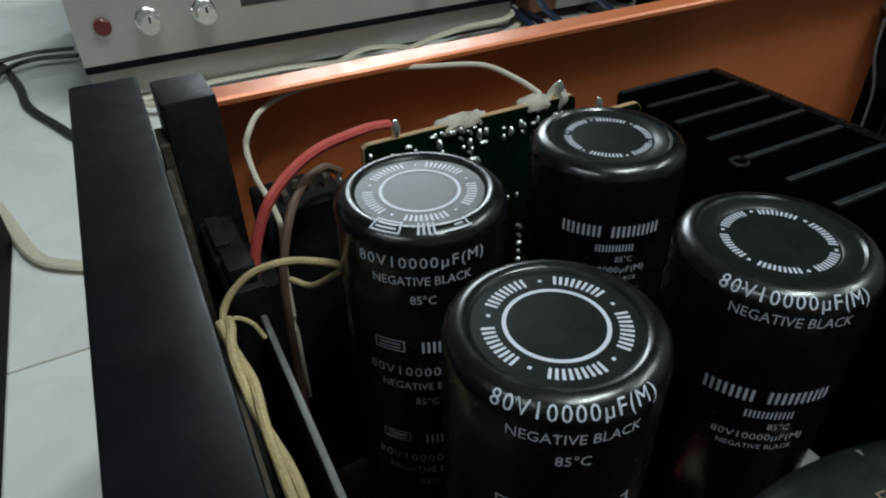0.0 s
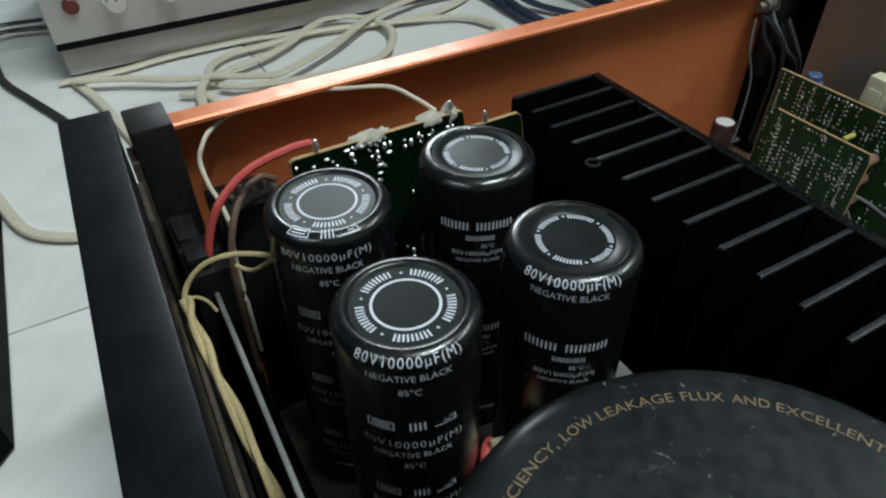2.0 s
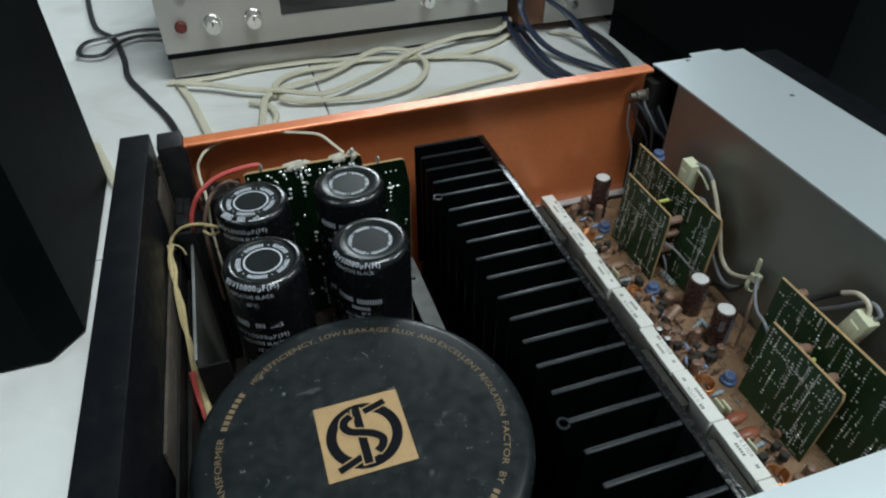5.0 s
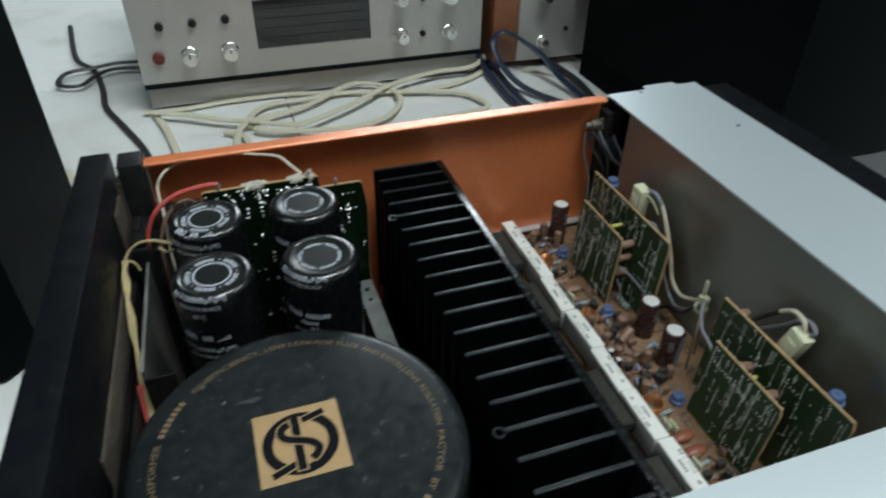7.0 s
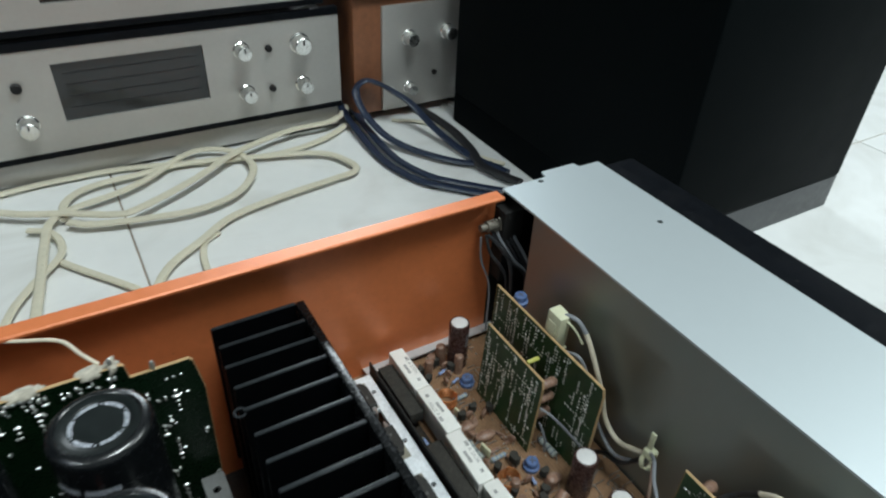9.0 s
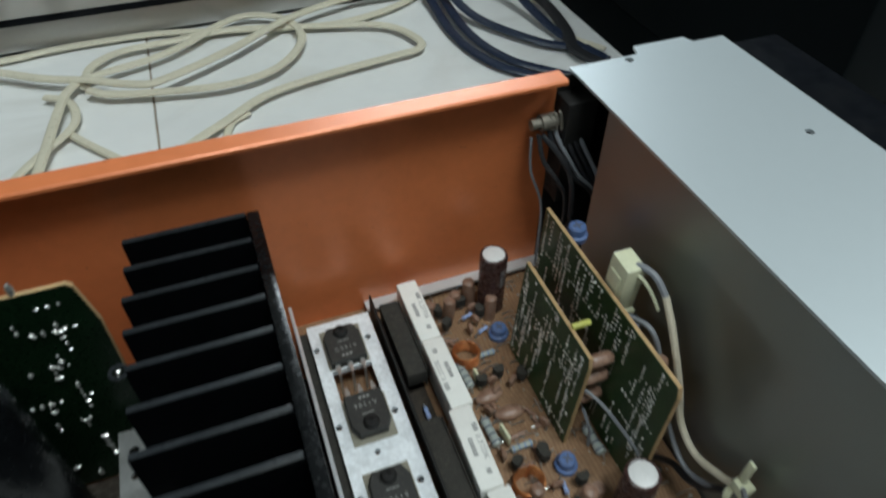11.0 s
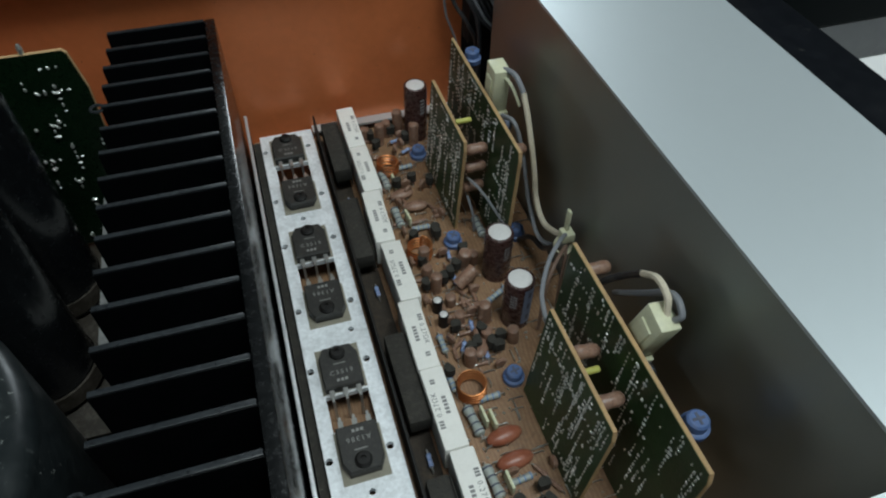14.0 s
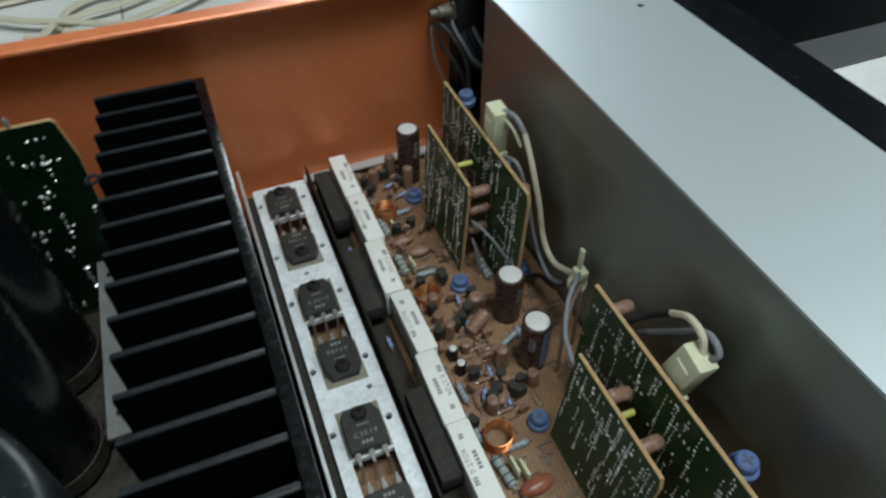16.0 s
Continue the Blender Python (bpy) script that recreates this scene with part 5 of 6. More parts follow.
def wiring():
    wire("thick red insulated wire soldered to the green board", [(0.0365, -0.0235, 0.1500), (0.0290, -0.0260, 0.1515), (0.0150, -0.0285, 0.1500), (0.0040, -0.0310, 0.1435), (-0.0022, -0.0325, 0.1330), (-0.0050, -0.0345, 0.1210), (-0.0075, -0.0370, 0.1120), (-0.0080, -0.0380, 0.0700)], 0.0013, WIRE_RED)
    wire("brown insulated wire looping behind the capacitors", [(0.0240, -0.0200, 0.1385), (0.0185, -0.0220, 0.1420), (0.0100, -0.0280, 0.1400), (0.0040, -0.0330, 0.1300), (0.0015, -0.0345, 0.1150), (0.0010, -0.0340, 0.0700)], 0.0011, WIRE_BROWN)
    wire("thin white wire arching along the copper side", [(0.0828, -0.0225, 0.1478), (0.0780, -0.0180, 0.1515), (0.0719, -0.0090, 0.1538), (0.0590, -0.0020, 0.1536), (0.0470, 0.0034, 0.1531), (0.0300, 0.0050, 0.1524), (0.0180, 0.0044, 0.1512), (0.0105, 0.0008, 0.1495), (0.0064, -0.0032, 0.1468), (0.0046, -0.0050, 0.1430), (0.0046, -0.0100, 0.1375), (0.0056, -0.0160, 0.1340), (0.0060, -0.0225, 0.1300), (0.0052, -0.0240, 0.1230), (0.0045, -0.0245, 0.1100), (0.0045, -0.0245, 0.0700)], 0.0008, WIRE_WHITE)
    # waxed cords twisted together
    path = [(-0.0146, -0.0490, 0.1275), (-0.0148, -0.0570, 0.1265), (-0.0146, -0.0660, 0.1235), (-0.0140, -0.0770, 0.1200), (-0.0130, -0.0900, 0.1140), (-0.0118, -0.1020, 0.1075), (-0.0108, -0.1150, 0.0985), (-0.0100, -0.1240, 0.0860), (-0.0095, -0.1270, 0.0700)]
    mid = smooth_line(path, 10)
    for s in (0, math.pi):
        pts = []
        for i, c in enumerate(mid):
            a = i * 0.17 + s
            w = 0.0009 + 0.00030 * math.sin(i * 0.23 + s)
            pts.append((c.x + w * math.cos(a), c.y, c.z + w * math.sin(a)))
        wire("twisted waxed yellowish cord along the front frame", pts, 0.00105, WIRE_YELLOW, n=1, name="cord")
    wire("loose frayed yellowish cord looping over to a capacitor", [(0.0140, -0.0520, 0.1330), (0.0080, -0.0510, 0.1360), (0.0010, -0.0490, 0.1375), (-0.0060, -0.0470, 0.1360), (-0.0110, -0.0465, 0.1325), (-0.0140, -0.0475, 0.1290), (-0.0148, -0.0500, 0.1265), (-0.0146, -0.0540, 0.1262)], 0.00085, WIRE_YELLOW, name="cord")
    wire("short frayed yellowish cord end by the capacitors", [(0.0120, -0.0480, 0.1300), (0.0060, -0.0460, 0.1270), (0.0020, -0.0420, 0.1275)], 0.0007, WIRE_YELLOW, name="cord")
    wire("frayed pale cord end sticking out of the twist", [(-0.0145, -0.0520, 0.1270), (-0.0125, -0.0505, 0.1285), (-0.0095, -0.0520, 0.1270), (-0.0078, -0.0545, 0.1240)], 0.0005, WIRE_YELLOW, name="cord")
    wire("red wire low behind the front frame", [(-0.0128, -0.1120, 0.1000), (-0.0118, -0.1210, 0.0930), (-0.0100, -0.1310, 0.0820), (-0.0090, -0.1350, 0.0650)], 0.0019, WIRE_RED)
    wire("pale waxed cord low behind the front frame", [(-0.0098, -0.1160, 0.0990), (-0.0090, -0.1260, 0.0920), (-0.0082, -0.1340, 0.0830), (-0.0080, -0.1370, 0.0650)], 0.0017, WIRE_YELLOW, name="cord")
    wire("cream cloth sleeve standing between capacitor and transformer", [(0.0500, -0.1290, 0.0500), (0.0490, -0.1265, 0.0700), (0.0500, -0.1205, 0.0840), (0.0522, -0.1140, 0.0920)], 0.0036, CLOTH, name="sleeve", seg=12, flat=0.6)
    wire("dull red wire bending between capacitor and transformer", [(0.0455, -0.1285, 0.0500), (0.0438, -0.1255, 0.0720), (0.0440, -0.1195, 0.0840), (0.0470, -0.1140, 0.0885), (0.0510, -0.1100, 0.0860)], 0.0019, WIRE_RED)
    # harness along the grey shield
    wire("white sleeved cable running down beside the grey shield", [(0.2900, -0.0800, 0.1215), (0.2905, -0.0870, 0.1120), (0.2905, -0.0975, 0.0960), (0.2905, -0.1040, 0.0830), (0.2905, -0.1140, 0.0780), (0.2905, -0.1250, 0.0830), (0.2905, -0.1330, 0.0890)], 0.0013, WIRE_WHITE)
    wire("grey wire from the cream plug into the white sleeve", [(0.2840, -0.0655, 0.1235), (0.2860, -0.0690, 0.1265), (0.2885, -0.0745, 0.1260), (0.2900, -0.0800, 0.1215)], 0.0012, WIRE_GREY)
    wire("cream wire beside the plug", [(0.2840, -0.0665, 0.1225), (0.2855, -0.0705, 0.1235), (0.2875, -0.0750, 0.1205), (0.2890, -0.0800, 0.1150)], 0.0007, CREAM)
    wire("dark grey wire sagging behind the green board", [(0.2835, -0.0750, 0.1080), (0.2860, -0.0830, 0.1090), (0.2880, -0.0900, 0.0980), (0.2890, -0.1010, 0.0780), (0.2890, -0.1150, 0.0700), (0.2905, -0.1280, 0.0780), (0.2905, -0.1330, 0.0860)], 0.0010, WIRE_GREY)
    wire("dark wire curving to the cable tie", [(0.2870, -0.1000, 0.0540), (0.2885, -0.1090, 0.0640), (0.2895, -0.1200, 0.0680), (0.2905, -0.1310, 0.0840)], 0.0012, WIRE_BLACK)
    wire("grey wire hanging from the cable tie over a capacitor", [(0.2905, -0.1330, 0.0900), (0.2840, -0.1400, 0.0960), (0.2760, -0.1480, 0.0960), (0.2680, -0.1600, 0.0960), (0.2640, -0.1700, 0.0980), (0.2645, -0.1790, 0.0900)], 0.0009, WIRE_GREY)
    wire("thin brown-red wire bending under the cable tie", [(0.2900, -0.1360, 0.0850), (0.2888, -0.1385, 0.0835), (0.2880, -0.1400, 0.0740), (0.2880, -0.1410, 0.0540)], 0.0007, WIRE_BROWN)
    wire("dull brown-red wire by the cable tie", [(0.2890, -0.1370, 0.0880), (0.2820, -0.1430, 0.0860), (0.2770, -0.1480, 0.0780), (0.2760, -0.1500, 0.0540)], 0.0008, WIRE_BROWN)
    wire("grey wire stretched between the green boards", [(0.2670, -0.0790, 0.0800), (0.2710, -0.0870, 0.0780), (0.2750, -0.0980, 0.0730), (0.2760, -0.1060, 0.0700), (0.2750, -0.1120, 0.0540)], 0.0007, WIRE_GREY)
    wire("thin grey wire dropping beside the small board", [(0.2665, -0.0830, 0.0720), (0.2680, -0.0870, 0.0640), (0.2690, -0.0880, 0.0530)], 0.0006, WIRE_GREY)
    wire("black wire arching from board to plug", [(0.2785, -0.1700, 0.0990), (0.2840, -0.1720, 0.1090), (0.2880, -0.1760, 0.1150), (0.2885, -0.1830, 0.1240)], 0.0013, WIRE_BLACK)
    wire("cream wire arching into the cream plug", [(0.2885, -0.1830, 0.1240), (0.2880, -0.1900, 0.1300), (0.2876, -0.1970, 0.1296), (0.2870, -0.2000, 0.1245)], 0.0012, WIRE_WHITE)
    wire("grey wire arching into the cream plug", [(0.2870, -0.1750, 0.1050), (0.2900, -0.1850, 0.1160), (0.2900, -0.1960, 0.1290), (0.2894, -0.2030, 0.1280), (0.2882, -0.2020, 0.1240)], 0.0011, WIRE_GREY)
    wire("thin black wire sagging under the plug", [(0.2800, -0.1720, 0.0960), (0.2860, -0.1800, 0.0980), (0.2890, -0.1900, 0.0900), (0.2890, -0.1980, 0.0780), (0.2880, -0.2000, 0.0540)], 0.0009, WIRE_BLACK)
    t = thing("cable_tie", "pale yellow cable tie round the wire harness", "cable tie")
    part("head", boxed(0.2885, 0.2935, -0.1355, -0.1300, 0.0870, 0.0915, bevel=0.0006), CREAM, t)
    part("tail", boxed(0.2902, 0.2914, -0.1330, -0.1304, 0.0916, 0.1020, bevel=0.0003), CREAM, t)
    part("strap", lathe([(0.0034, -0.0013), (0.0040, -0.0013), (0.0040, 0.0013), (0.0034, 0.0013), (0.0034, -0.0013)], 20, Matrix.Translation((0.2905, -0.1328, 0.0835)) @ Matrix.Rotation(radians(60), 4, "X")), CREAM, t)
    # lead-through by the copper side
    j = thing("cable_gland", "dull metal terminal post in the corner by the copper side", "terminal")
    q = Matrix.Translation((0.2905, 0.0035, 0.1365)) @ Matrix.Rotation(radians(90), 4, "Y")
    part("post", lathe([(0, -0.010), (0.0022, -0.010), (0.0022, -0.006), (0.0034, -0.006), (0.0034, 0.0), (0.0026, 0.0), (0.0026, 0.003), (0.0034, 0.003), (0.0034, 0.008), (0, 0.008)], 16, q), DULL_TIN, j)
    part("bracket", boxed(0.2930, 0.3060, -0.0020, 0.0100, 0.0980, 0.1460, bevel=0.0006), BLACK_STEEL, j)
    for k in range(7):
        x = 0.2875 + 0.0020 * k
        part("strand", tube([(x, 0.0035 - 0.0003 * k, 0.1375), (x + 0.0003, 0.0028 - 0.0003 * k, 0.1400 + 0.0006 * (k % 3)), (x + 0.0008, 0.0015 - 0.0003 * k, 0.1385), (x + 0.0010, 0.0008 - 0.0003 * k, 0.1340)], 0.0006, 6, 3), DULL_TIN, j, "tarnished bare strand")
    for k, m in enumerate((WIRE_BLACK, WIRE_GREY, WIRE_BLACK, WIRE_BLACK, WIRE_GREY)):
        x = 0.2880 + 0.0026 * k
        wire("dark wire bending from the corner terminal behind the grey shield", [(x, 0.0025, 0.1345), (x + 0.0010, 0.0005, 0.1290 + 0.0008 * k), (x + 0.0045, -0.0035, 0.1215 + 0.0006 * k), (x + 0.0090, -0.0070, 0.1140), (0.3060 + 0.001 * k, -0.0100, 0.1040), (0.3075 + 0.001 * k, -0.0110, 0.0800)], 0.0010, m)
    wire("black wire dropping from the corner terminal", [(0.2830, 0.0010, 0.1330), (0.2850, -0.0020, 0.1220), (0.2910, -0.0060, 0.1120), (0.2960, -0.0060, 0.0980), (0.2965, -0.0050, 0.0600)], 0.0010, WIRE_BLACK)
    wire("black wire looping behind the corner terminal", [(0.2850, 0.0020, 0.1320), (0.2905, -0.0040, 0.1250), (0.2950, -0.0080, 0.1150), (0.2965, -0.0100, 0.0950), (0.2960, -0.0080, 0.0600)], 0.0012, WIRE_BLACK)
    wire("thin grey wire dropping from the corner terminal", [(0.2810, 0.0030, 0.1310), (0.2820, 0.0020, 0.1150), (0.2880, 0.0000, 0.0950), (0.2890, 0.0000, 0.0600)], 0.0006, WIRE_GREY)


wiring()


def front_corner():
    """Parts in the dark corner between the front frame and the capacitors."""
    p = thing("shield_plate", "thin upright grey metal plate with a bright bare edge", "plate")
    part("sheet", slanted(0.022, -0.0050, -0.0041, -0.1240, -0.0340, 0.0136, 0.1185), DUSTY_PLATE, p, "dusty dull sheet", smooth=False)
    part("edge", slanted(0.022, -0.0053, -0.0038, -0.1242, -0.0338, 0.1186, 0.1199, bevel=0.0004), ZINC, p, "bright bare edge")
    part("end", boxed(-0.0075, 0.0060, -0.1262, -0.1250, 0.0136, 0.1160), BLACK_STEEL, p, smooth=False)
    r = thing("relay", "black relay with dusty pins by the copper side", "relay")
    part("body", boxed(0.0030, 0.0250, -0.0210, -0.0040, 0.0600, 0.1320, bevel=0.0008), BLACK_PLASTIC, r)
    rnd = random.Random(2)
    for i in range(5):
        part("pin", boxed(0.005 + 0.004 * i, 0.0065 + 0.004 * i, -0.0150 + rnd.uniform(-.003, .003), -0.0120, 0.1321, 0.1345 + rnd.uniform(0, .001)), DUSTY_FELT, r, "dusty contact tag", smooth=False)
    part("stand", boxed(0.0060, 0.0220, -0.0190, -0.0060, 0.0136, 0.0599), BLACK_STEEL, r, smooth=False)
    part("lead", tube([(0.0225, -0.0215, 0.1375), (0.0230, -0.0230, 0.1150), (0.0260, -0.0245, 0.0900)], 0.0005, 6, 3), TIN, r)
    part("lead", tube([(0.0245, -0.0215, 0.1360), (0.0260, -0.0235, 0.1150), (0.0285, -0.0245, 0.0900)], 0.0005, 6, 3), TIN, r)
    bm = bmesh.new()
    joints(bm, [((0.0228, -0.0220, 0.1370), (0, -1, 1)), ((0.0242, -0.0220, 0.1350), (0, -1, 1))], 0.0016, 8, 1.0)
    part("tag", bm, SOLDER, r, "solder blobs")
    # fluffy dust and glue on top of the standing board
    for x, w, h in ((0.0560, 0.0080, 0.0020), (0.0790, 0.0060, 0.0020), (0.0868, 0.0030, 0.0038)):
        bm = bmesh.new()
        bmesh.ops.create_icosphere(bm, subdivisions=3, radius=1, matrix=Matrix.Translation((x, -0.0250, 0.1468)) @ Matrix.Diagonal((w, 0.0032, h, 1)))
        for v in bm.verts:
            n = noise.noise(v.co * 500) * 0.0016
            v.co += Vector((n, n * 0.6, max(-0.0005, n)))
        tagged(part("dust_clump", bm, FLUFF), "pale fluffy dust clump on the green board's top edge", "dust", "dust clumps")
    for x, z in ((0.0372, 0.1478), (0.0865, 0.1478), (0.1010, 0.1400)):
        tagged(part("terminal_pin", lathe([(0, 0), (0.0010, 0), (0.0012, 0.0025), (0.0006, 0.0042), (0, 0.0044)], 10), SOLDER), "tinned terminal pin with solder on the board edge", "terminal", "terminal pins").location = (x, -0.0262, z)
    tab = thing("mounting_tab", "pale upright tab with a hole beside the transformer", "tab")
    bm = plate([(0.0690, 0.0340), (0.0790, 0.0340), (0.0790, 0.1080), (0.0768, 0.1118), (0.0712, 0.1118), (0.0690, 0.1080)], [ring_pts(0.0740, 0.1075, 0.0016)], 0, 0.0012)
    bm.transform(Matrix.Translation((0, -0.1272, 0)) @ Matrix.Rotation(radians(90), 4, "X"))
    part("strip", bm, FLUFF, tab, smooth=False)
    b = thing("steel_bracket", "pale grey metal bracket low beside the heat sink", "bracket")
    bm = plate([(0.1070, -0.1250), (0.1172, -0.1250), (0.1172, -0.0330), (0.1070, -0.0330)], [ring_pts(0.1120, -0.0420, 0.0018), ring_pts(0.1120, -0.0520, 0.0014), ring_pts(0.1120, -0.1150, 0.0018)], 0.0690, 0.0702)
    part("strap", bm, ZINC, b, "pale strap with holes", smooth=False)
    # Black on the leg paints the shade under the pale strap.
    part("leg", boxed(0.1150, 0.1162, -0.1250, -0.0330, 0.0136, 0.0689), BLACK_STEEL, b, smooth=False)


front_corner()


# ---- loudspeaker cabinets, hi-fi units, cables on the floor ----
def speakers():
    s = thing("loudspeaker_cabinet", "glossy black loudspeaker cabinet standing on the tiled floor", "loudspeaker", "black cabinets")
    part("cabinet", boxed(0.500, 0.742, 0.046, 0.386, 0.0352, 0.48, bevel=0.003), SPEAKER, s)
    # Grey board added in place of the floor's reflection in the front.
    part("foot_board", boxed(0.506, 0.741, 0.047, 0.055, 0.0, 0.0350, bevel=0.001), FOOT_REFLECTION, s, "grey foot band for the floor reflected in the front")
    part("base", boxed(0.501, 0.741, 0.0552, 0.385, 0.0, 0.0350), SPEAKER, s, smooth=False)
    s = thing("loudspeaker_cabinet", "black loudspeaker cabinet with a chamfered corner on the tiled floor", "loudspeaker", "black cabinets")
    pts = [(-0.420, 0.018), (-0.122, 0.018), (-0.1015, 0.040), (-0.0965, 0.236), (-0.420, 0.236)]
    part("cabinet", plate(pts, [], 0.003, 0.46), SPEAKER, s, smooth=False)
    part("foot_board", boxed(-0.41, -0.125, 0.045, 0.225, 0.0, 0.0029), BLACK_PLASTIC, s, smooth=False)


speakers()


def knob(parent, x, y, z, r, l, m=None):
    q = Matrix.Translation((x, y, z)) @ Matrix.Rotation(radians(90), 4, "X")
    k = part("knob", lathe([(r * 1.15, 0), (r * 1.15, 0.002), (r, 0.003), (r * 0.95, l - 0.001), (r * 0.85, l), (0, l)], 24, q), m or KNOB, parent, "turned metal knob" if m is None else "")
    part("pointer", boxed(x - r * 0.08, x + r * 0.08, y - l - 0.0006, y - l + 0.0004, z + r * 0.2, z + r * 0.75), BLACK_PLASTIC, k, "dark pointer line", smooth=False)


def tuner(name, label, x0, x1, z0, z1, y0, depth, knobs, buttons, window, feet=0.0):
    t = thing(name, label, "hi-fi unit", "silver hi-fi units")
    part("case", boxed(x0 + 0.004, x1 - 0.004, y0 + 0.0085, y0 + depth, z0 - (0.0169 if feet else -0.002), z1 - 0.002, bevel=0.002), BLACK_STEEL, t, "dark metal case")
    wx0, wx1, wz0, wz1 = window
    bm = plate([(x0, z0), (x1, z0), (x1, z1), (x0, z1)], [[(wx0, wz0), (wx1, wz0), (wx1, wz1), (wx0, wz1)]], 0, 0.006)
    bm.transform(Matrix.Translation((0, y0 + 0.006, 0)) @ Matrix.Rotation(radians(90), 4, "X"))
    part("faceplate", bm, SILVER, t, "brushed silver faceplate", smooth=False)
    dial = part("dial_window", boxed(wx0 + 0.0002, wx1 - 0.0002, y0 + 0.0030, y0 + 0.0055, wz0 + 0.0002, wz1 - 0.0002), DARK_WINDOW, t, "dark glossy dial window", smooth=False)
    bm = bmesh.new()
    for k in range(4):
        z = wz0 + (wz1 - wz0) * (0.2 + 0.2 * k)
        box(bm, wx0 + 0.008, wx1 - 0.008, y0 + 0.0026, y0 + 0.0029, z, z + 0.0012)
    part("dial_scale", bm, GRILLE, dial, "grey scale bars", smooth=False)
    part("top_trim", boxed(x0, x1, y0 - 0.0010, y0 + 0.0080, z1 + 0.0001, z1 + 0.0080, bevel=0.0008), BLACK_PANEL, t, "black trim strip")
    part("bottom_trim", boxed(x0, x1, y0 - 0.0010, y0 + 0.0080, z0 - 0.0060, z0 - 0.0001, bevel=0.0008), BLACK_PANEL, t, "black trim strip")
    if feet:
        part("base_strip", boxed(x0 + 0.002, x1 - 0.002, y0 + 0.0070, y0 + 0.0084, z0 - 0.0310, z0 - 0.0061, bevel=0.0006), SILVER, t, "grey base strip")
        feet -= 0.011
    for x, z, r, l in knobs:
        knob(t, x, y0 - 0.0001, z, r, l)
    for x, z, w, red in buttons:
        part("button", lathe([(0, 0.0), (w, 0.0), (w, 0.004), (w * 0.8, 0.005), (0, 0.005)], 16, Matrix.Translation((x, y0 - 0.0001, z)) @ Matrix.Rotation(radians(90), 4, "X")), RED_LAMP if red else BLACK_PLASTIC, t, "dark red button" if red else "black button")
    if feet:
        for x in (x0 + 0.04, x1 - 0.04):
            for y in (y0 + 0.03, y0 + depth - 0.03):
                part("foot", lathe([(0, 0), (0.012, 0), (0.013, feet), (0, feet)], 16), BLACK_PLASTIC, t).location = (x, y, z0 - 0.017 - feet)
    return t


def hifi():
    tuner("stereo_receiver", "silver-faced stereo receiver with a dark dial window on the floor", -0.0340, 0.3715, 0.0345, 0.1310, 0.420, 0.26,
          [(0.0213, 0.0640, 0.0085, 0.018), (0.0649, 0.0650, 0.0085, 0.018), (0.2658, 0.1070, 0.0075, 0.016), (0.3269, 0.1066, 0.0095, 0.016), (0.2662, 0.0620, 0.0075, 0.016), (0.3273, 0.0620, 0.0075, 0.016)],
          [(-0.0044, 0.0980, 0.0045, False), (0.0301, 0.0990, 0.0045, False), (0.0652, 0.1002, 0.0045, False), (-0.0122, 0.0638, 0.0065, True), (0.2935, 0.1053, 0.0035, False), (0.2936, 0.0627, 0.0035, False)],
          (0.0960, 0.2290, 0.0620, 0.1170), feet=0.0285)
    tuner("stereo_receiver", "silver-faced hi-fi unit stacked on the lower receiver", -0.0230, 0.3560, 0.1500, 0.2600, 0.4185, 0.24,
          [(0.0328, 0.1728, 0.0085, 0.012), (0.2620, 0.2050, 0.0090, 0.014), (0.3150, 0.2050, 0.0090, 0.014)], [(0.0030, 0.1714, 0.0045, False)], (0.1030, 0.2200, 0.1690, 0.2350))
    t = thing("small_amplifier", "small silver-faced amplifier in a walnut case on the floor", "hi-fi unit", "silver hi-fi units")
    part("case", boxed(0.3900, 0.5500, 0.4240, 0.62, 0.0100, 0.1500, bevel=0.002), WOOD, t, "walnut case")
    part("faceplate", boxed(0.4235, 0.5500, 0.4195, 0.4238, 0.0120, 0.1330, bevel=0.0008), SILVER, t, "silver faceplate")
    part("hood", boxed(0.3800, 0.5550, 0.4150, 0.62, 0.1502, 0.1900, bevel=0.002), BLACK_PANEL, t, "black top hood")
    for x, z, r in ((0.4560, 0.0962, 0.008), (0.5064, 0.0975, 0.008), (0.5350, 0.0970, 0.008), (0.4569, 0.0370, 0.0065)):
        knob(t, x, 0.4194, z, r, 0.015)
    part("button", lathe([(0, 0), (0.003, 0), (0.003, 0.003), (0, 0.003)], 12, Matrix.Translation((0.4912, 0.4194, 0.0503)) @ Matrix.Rotation(radians(90), 4, "X")), BLACK_PLASTIC, t)
    for x in (0.40, 0.535):
        for y in (0.44, 0.60):
            part("foot", lathe([(0, 0), (0.010, 0), (0.011, 0.0099), (0, 0.0099)], 14), BLACK_PLASTIC, t).location = (x, y, 0)


hifi()


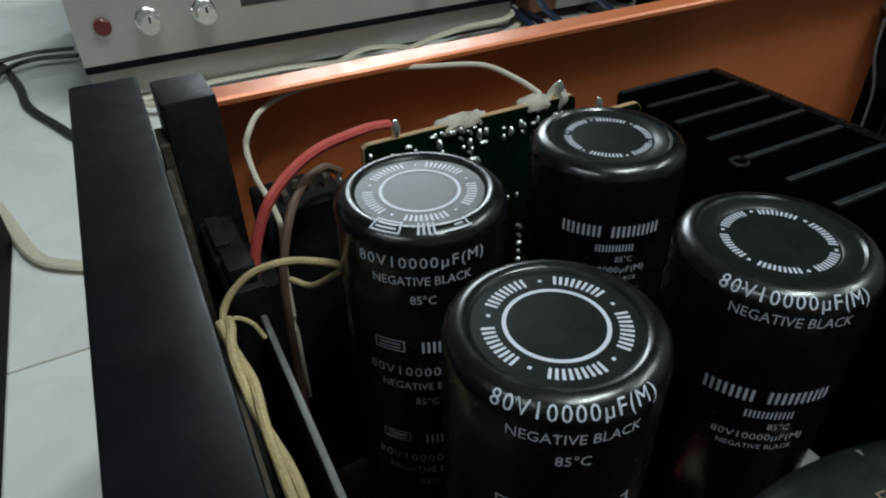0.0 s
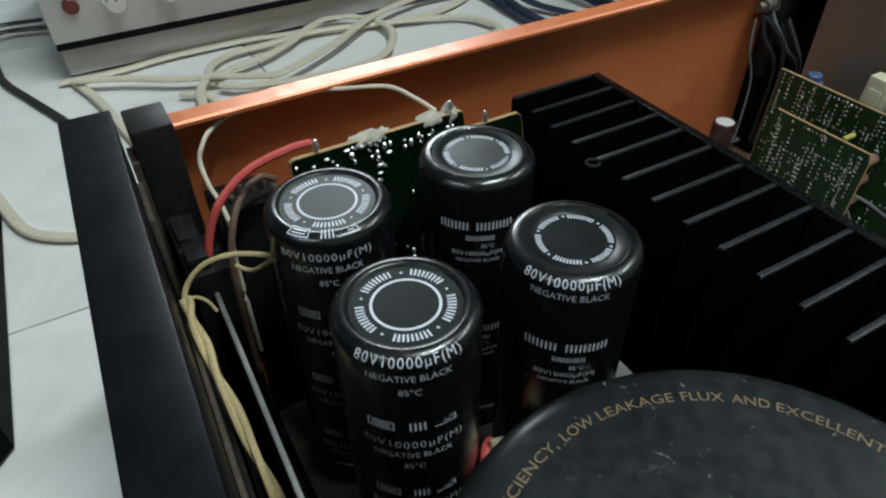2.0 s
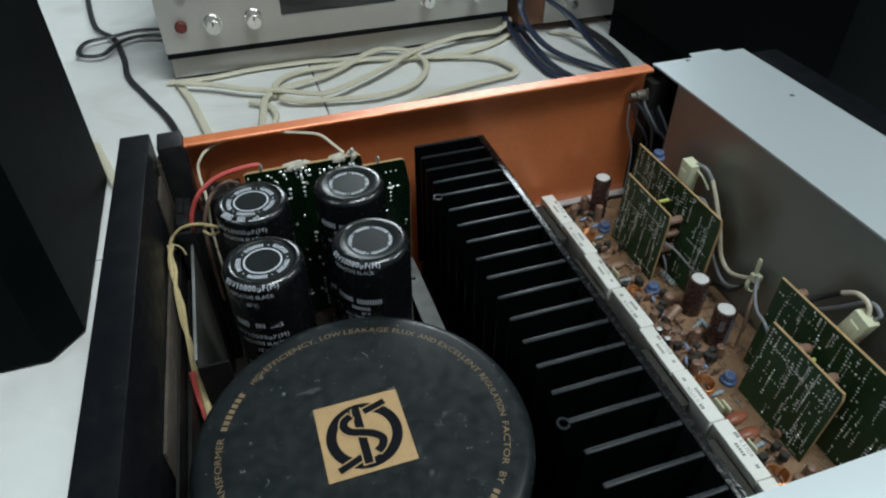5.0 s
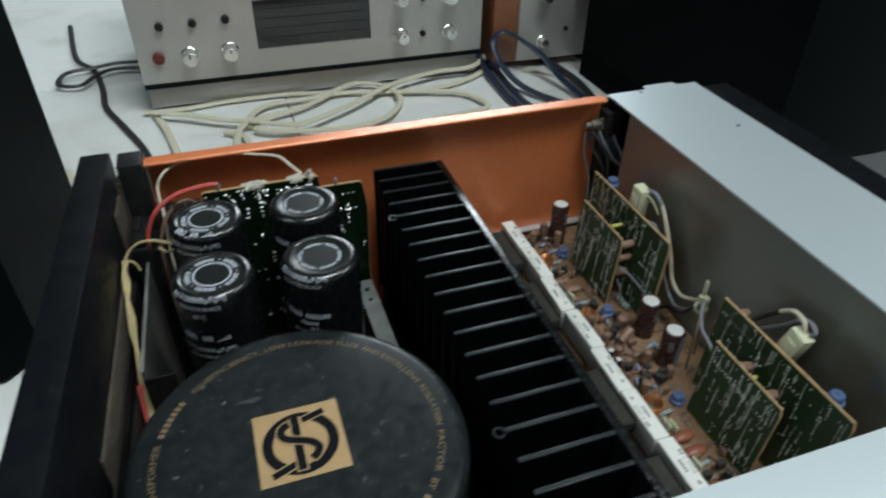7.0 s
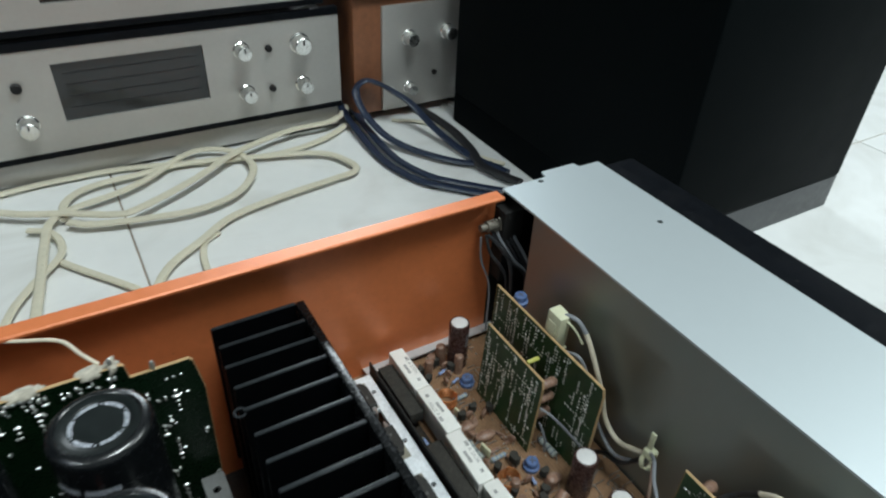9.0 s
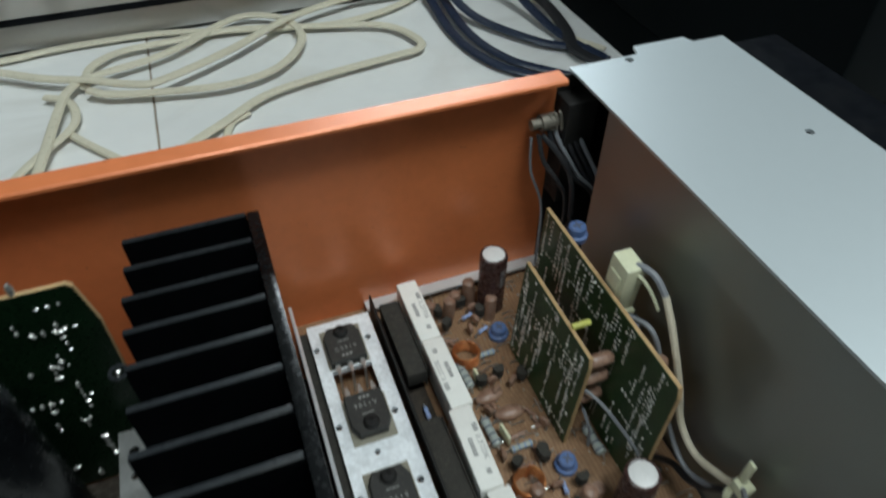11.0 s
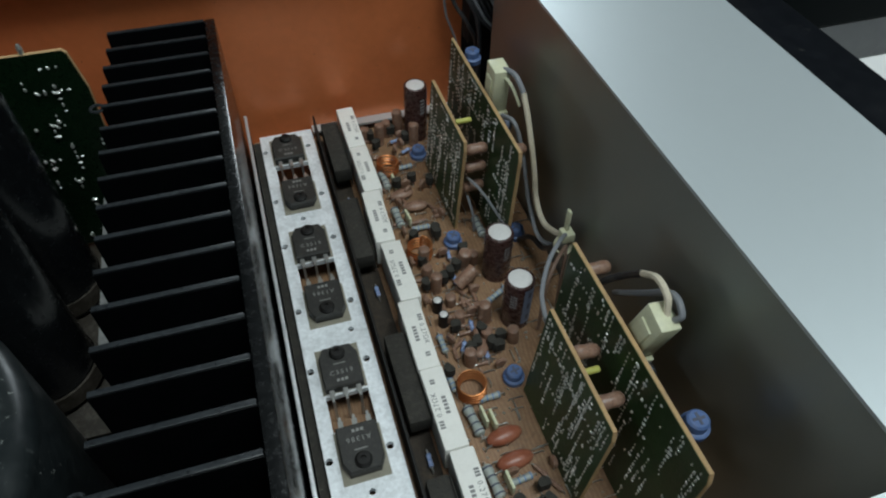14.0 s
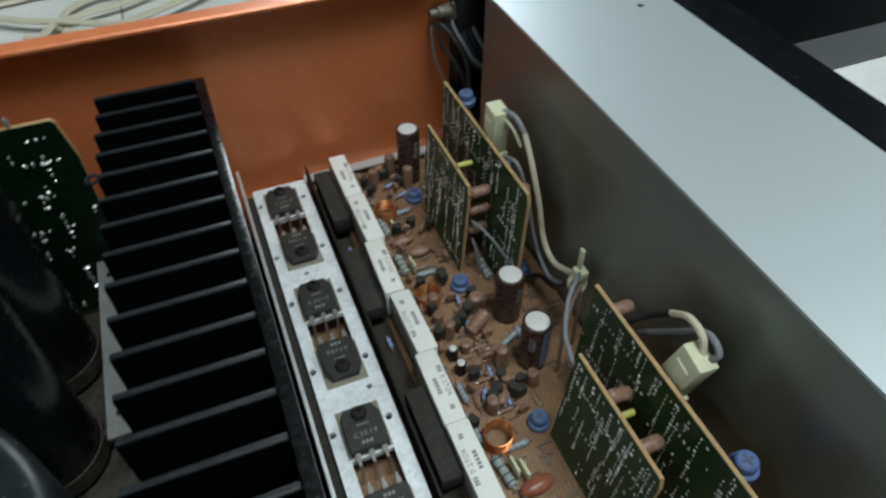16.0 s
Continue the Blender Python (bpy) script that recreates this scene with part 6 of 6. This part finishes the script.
def floor_cables():
    def cable(label, pts, r, m, z=None, name="cable"):
        wire(label, [(p[0], p[1], (z if z is not None else r) if len(p) < 3 else p[2]) for p in pts], r, m, "cable", name, 8, 8, "cables on the floor", 0.55)
    B = CABLE_BEIGE
    cable("beige flat mains cable lying along the hi-fi unit", [(-0.0420, 0.4150), (0.006, 0.414), (0.047, 0.420), (0.087, 0.421), (0.138, 0.418), (0.220, 0.395), (0.249, 0.389), (0.289, 0.384), (0.345, 0.399), (0.396, 0.438), (0.420, 0.480)], 0.0040, B)
    cable("beige flat mains cable lying in a wide loop on the tiles", [(0.036, 0.190), (0.046, 0.255), (0.052, 0.300), (0.060, 0.338), (0.080, 0.354), (0.121, 0.366), (0.152, 0.383), (0.184, 0.410), (0.211, 0.419), (0.240, 0.400), (0.247, 0.359), (0.220, 0.318), (0.179, 0.304), (0.130, 0.310), (0.091, 0.320), (0.074, 0.332)], 0.0040, B, 0.0080)
    cable("beige flat mains cable bending round towards the amplifier", [(0.071, 0.341), (0.075, 0.372), (0.099, 0.392), (0.146, 0.397), (0.192, 0.400), (0.262, 0.382), (0.321, 0.362), (0.341, 0.330), (0.338, 0.311), (0.311, 0.305), (0.256, 0.296), (0.204, 0.282), (0.169, 0.256), (0.135, 0.228), (0.110, 0.180)], 0.0040, B, 0.0060)
    cable("beige flat mains cable crossing the loops", [(0.071, 0.344), (0.109, 0.322), (0.131, 0.322), (0.186, 0.352), (0.242, 0.392), (0.308, 0.416), (0.360, 0.420), (0.400, 0.460)], 0.0042, B, 0.0120)
    cable("beige cable leading out of the loops along the tiles", [(-0.0300, 0.4000), (0.010, 0.380), (0.040, 0.360), (0.071, 0.346)], 0.0042, B, 0.0100)
    cable("thin beige cable curling towards the amplifier", [(0.042, 0.337), (0.059, 0.325), (0.065, 0.301), (0.060, 0.281), (0.040, 0.254), (0.023, 0.224), (0.010, 0.180)], 0.0034, B, 0.0060)
    cable("short beige cable end lying on the tiles", [(0.059, 0.285), (0.071, 0.267), (0.103, 0.225), (0.120, 0.200)], 0.0034, B)
    cable("thin beige cable branch beside the amplifier", [(0.186, 0.266), (0.172, 0.256), (0.165, 0.232), (0.162, 0.190)], 0.0030, B)
    cable("beige cable running under the amplifier", [(-0.0306, 0.4120), (-0.0180, 0.3650), (-0.0118, 0.3293), (-0.0020, 0.2700), (0.0060, 0.2100), (0.0150, 0.1000)], 0.0042, B)
    cable("black mains lead trailing across the tiles", [(-0.1500, 0.7600), (-0.1300, 0.6200), (-0.1050, 0.5700), (-0.0900, 0.5000), (-0.0838, 0.4468), (-0.0636, 0.3912), (-0.0400, 0.3250), (-0.0260, 0.2500), (-0.0200, 0.1500)], 0.0035, WIRE_BLACK)
    cable("black lead knotted in a small loop on the tiles", [(-0.0400, 0.5700), (-0.0750, 0.5750), (-0.1050, 0.5650), (-0.1350, 0.5550), (-0.1400, 0.5200), (-0.1150, 0.5100), (-0.0980, 0.5400), (-0.0750, 0.5550), (-0.0380, 0.5450)], 0.0035, WIRE_BLACK, 0.0075)
    cable("tan cable bending across the tiles beside the amplifier", [(-0.1100, 0.3000), (-0.0985, 0.2580), (-0.0850, 0.2100), (-0.0660, 0.1890), (-0.0450, 0.1800), (-0.0200, 0.1750), (0.0100, 0.1500)], 0.0040, CABLE_BEIGE)
    for dx, dy, z in ((0, 0, 0.0042), (0.013, 0.004, 0.0045)):
        cable("dark blue cable curling by the hi-fi units", [(0.392 + dx, 0.500 + dy, 0.012), (0.380 + dx, 0.430 + dy, 0.012), (0.378 + dx, 0.400 + dy, 0.008), (0.376 + dx, 0.322 + dy), (0.389 + dx, 0.268 + dy), (0.416 + dx, 0.234 + dy), (0.450 + dx, 0.200 + dy)], 0.0045, CABLE_BLUE, z)
    cable("dark blue cable bent back in a tall loop", [(0.475, 0.262), (0.440, 0.288), (0.404, 0.345, 0.008), (0.390, 0.390, 0.022), (0.386, 0.412, 0.044), (0.397, 0.414, 0.055), (0.411, 0.412, 0.052), (0.428, 0.405, 0.042), (0.444, 0.385, 0.030), (0.455, 0.345, 0.012), (0.464, 0.292), (0.480, 0.240)], 0.0048, CABLE_BLUE, 0.0050)
    cable("black lead lying past the dark blue cables", [(0.470, 0.440), (0.478, 0.360), (0.472, 0.300), (0.462, 0.262), (0.478, 0.215)], 0.0060, WIRE_BLACK)
    cable("thin tan cable behind the dark blue cables", [(0.4300, 0.4100), (0.4600, 0.3900), (0.4800, 0.3500), (0.4700, 0.3000), (0.4900, 0.2600)], 0.0028, CABLE_BEIGE)


floor_cables()


# ---- tiled floor ----
def floor():
    f = tagged(part("floor", boxed(X0, X1, Y0, Y1, -0.10, -0.0016), GROUT, smooth=False), "white veined marble tiles with thin grout lines", "floor", kind="structure")
    T, g = 0.40, 0.0016
    me = None
    i0, i1 = math.floor((X0 - 0.119) / T), math.ceil((X1 - 0.119) / T)
    j0, j1 = math.floor((Y0 - 0.121) / T), math.ceil((Y1 - 0.121) / T)
    for i in range(i0, i1):
        for j in range(j0, j1):
            if me is None:
                ob = part("tile", boxed(g / 2, T - g / 2, g / 2, T - g / 2, -0.008, 0, bevel=0.0006, seg=1), MARBLE, f, smooth=False)
                me = ob.data
            else:
                ob = new("tile", me)
                ob.parent = f
            ob.location = (0.119 + i * T, 0.121 + j * T, random.uniform(-0.0002, 0))


floor()
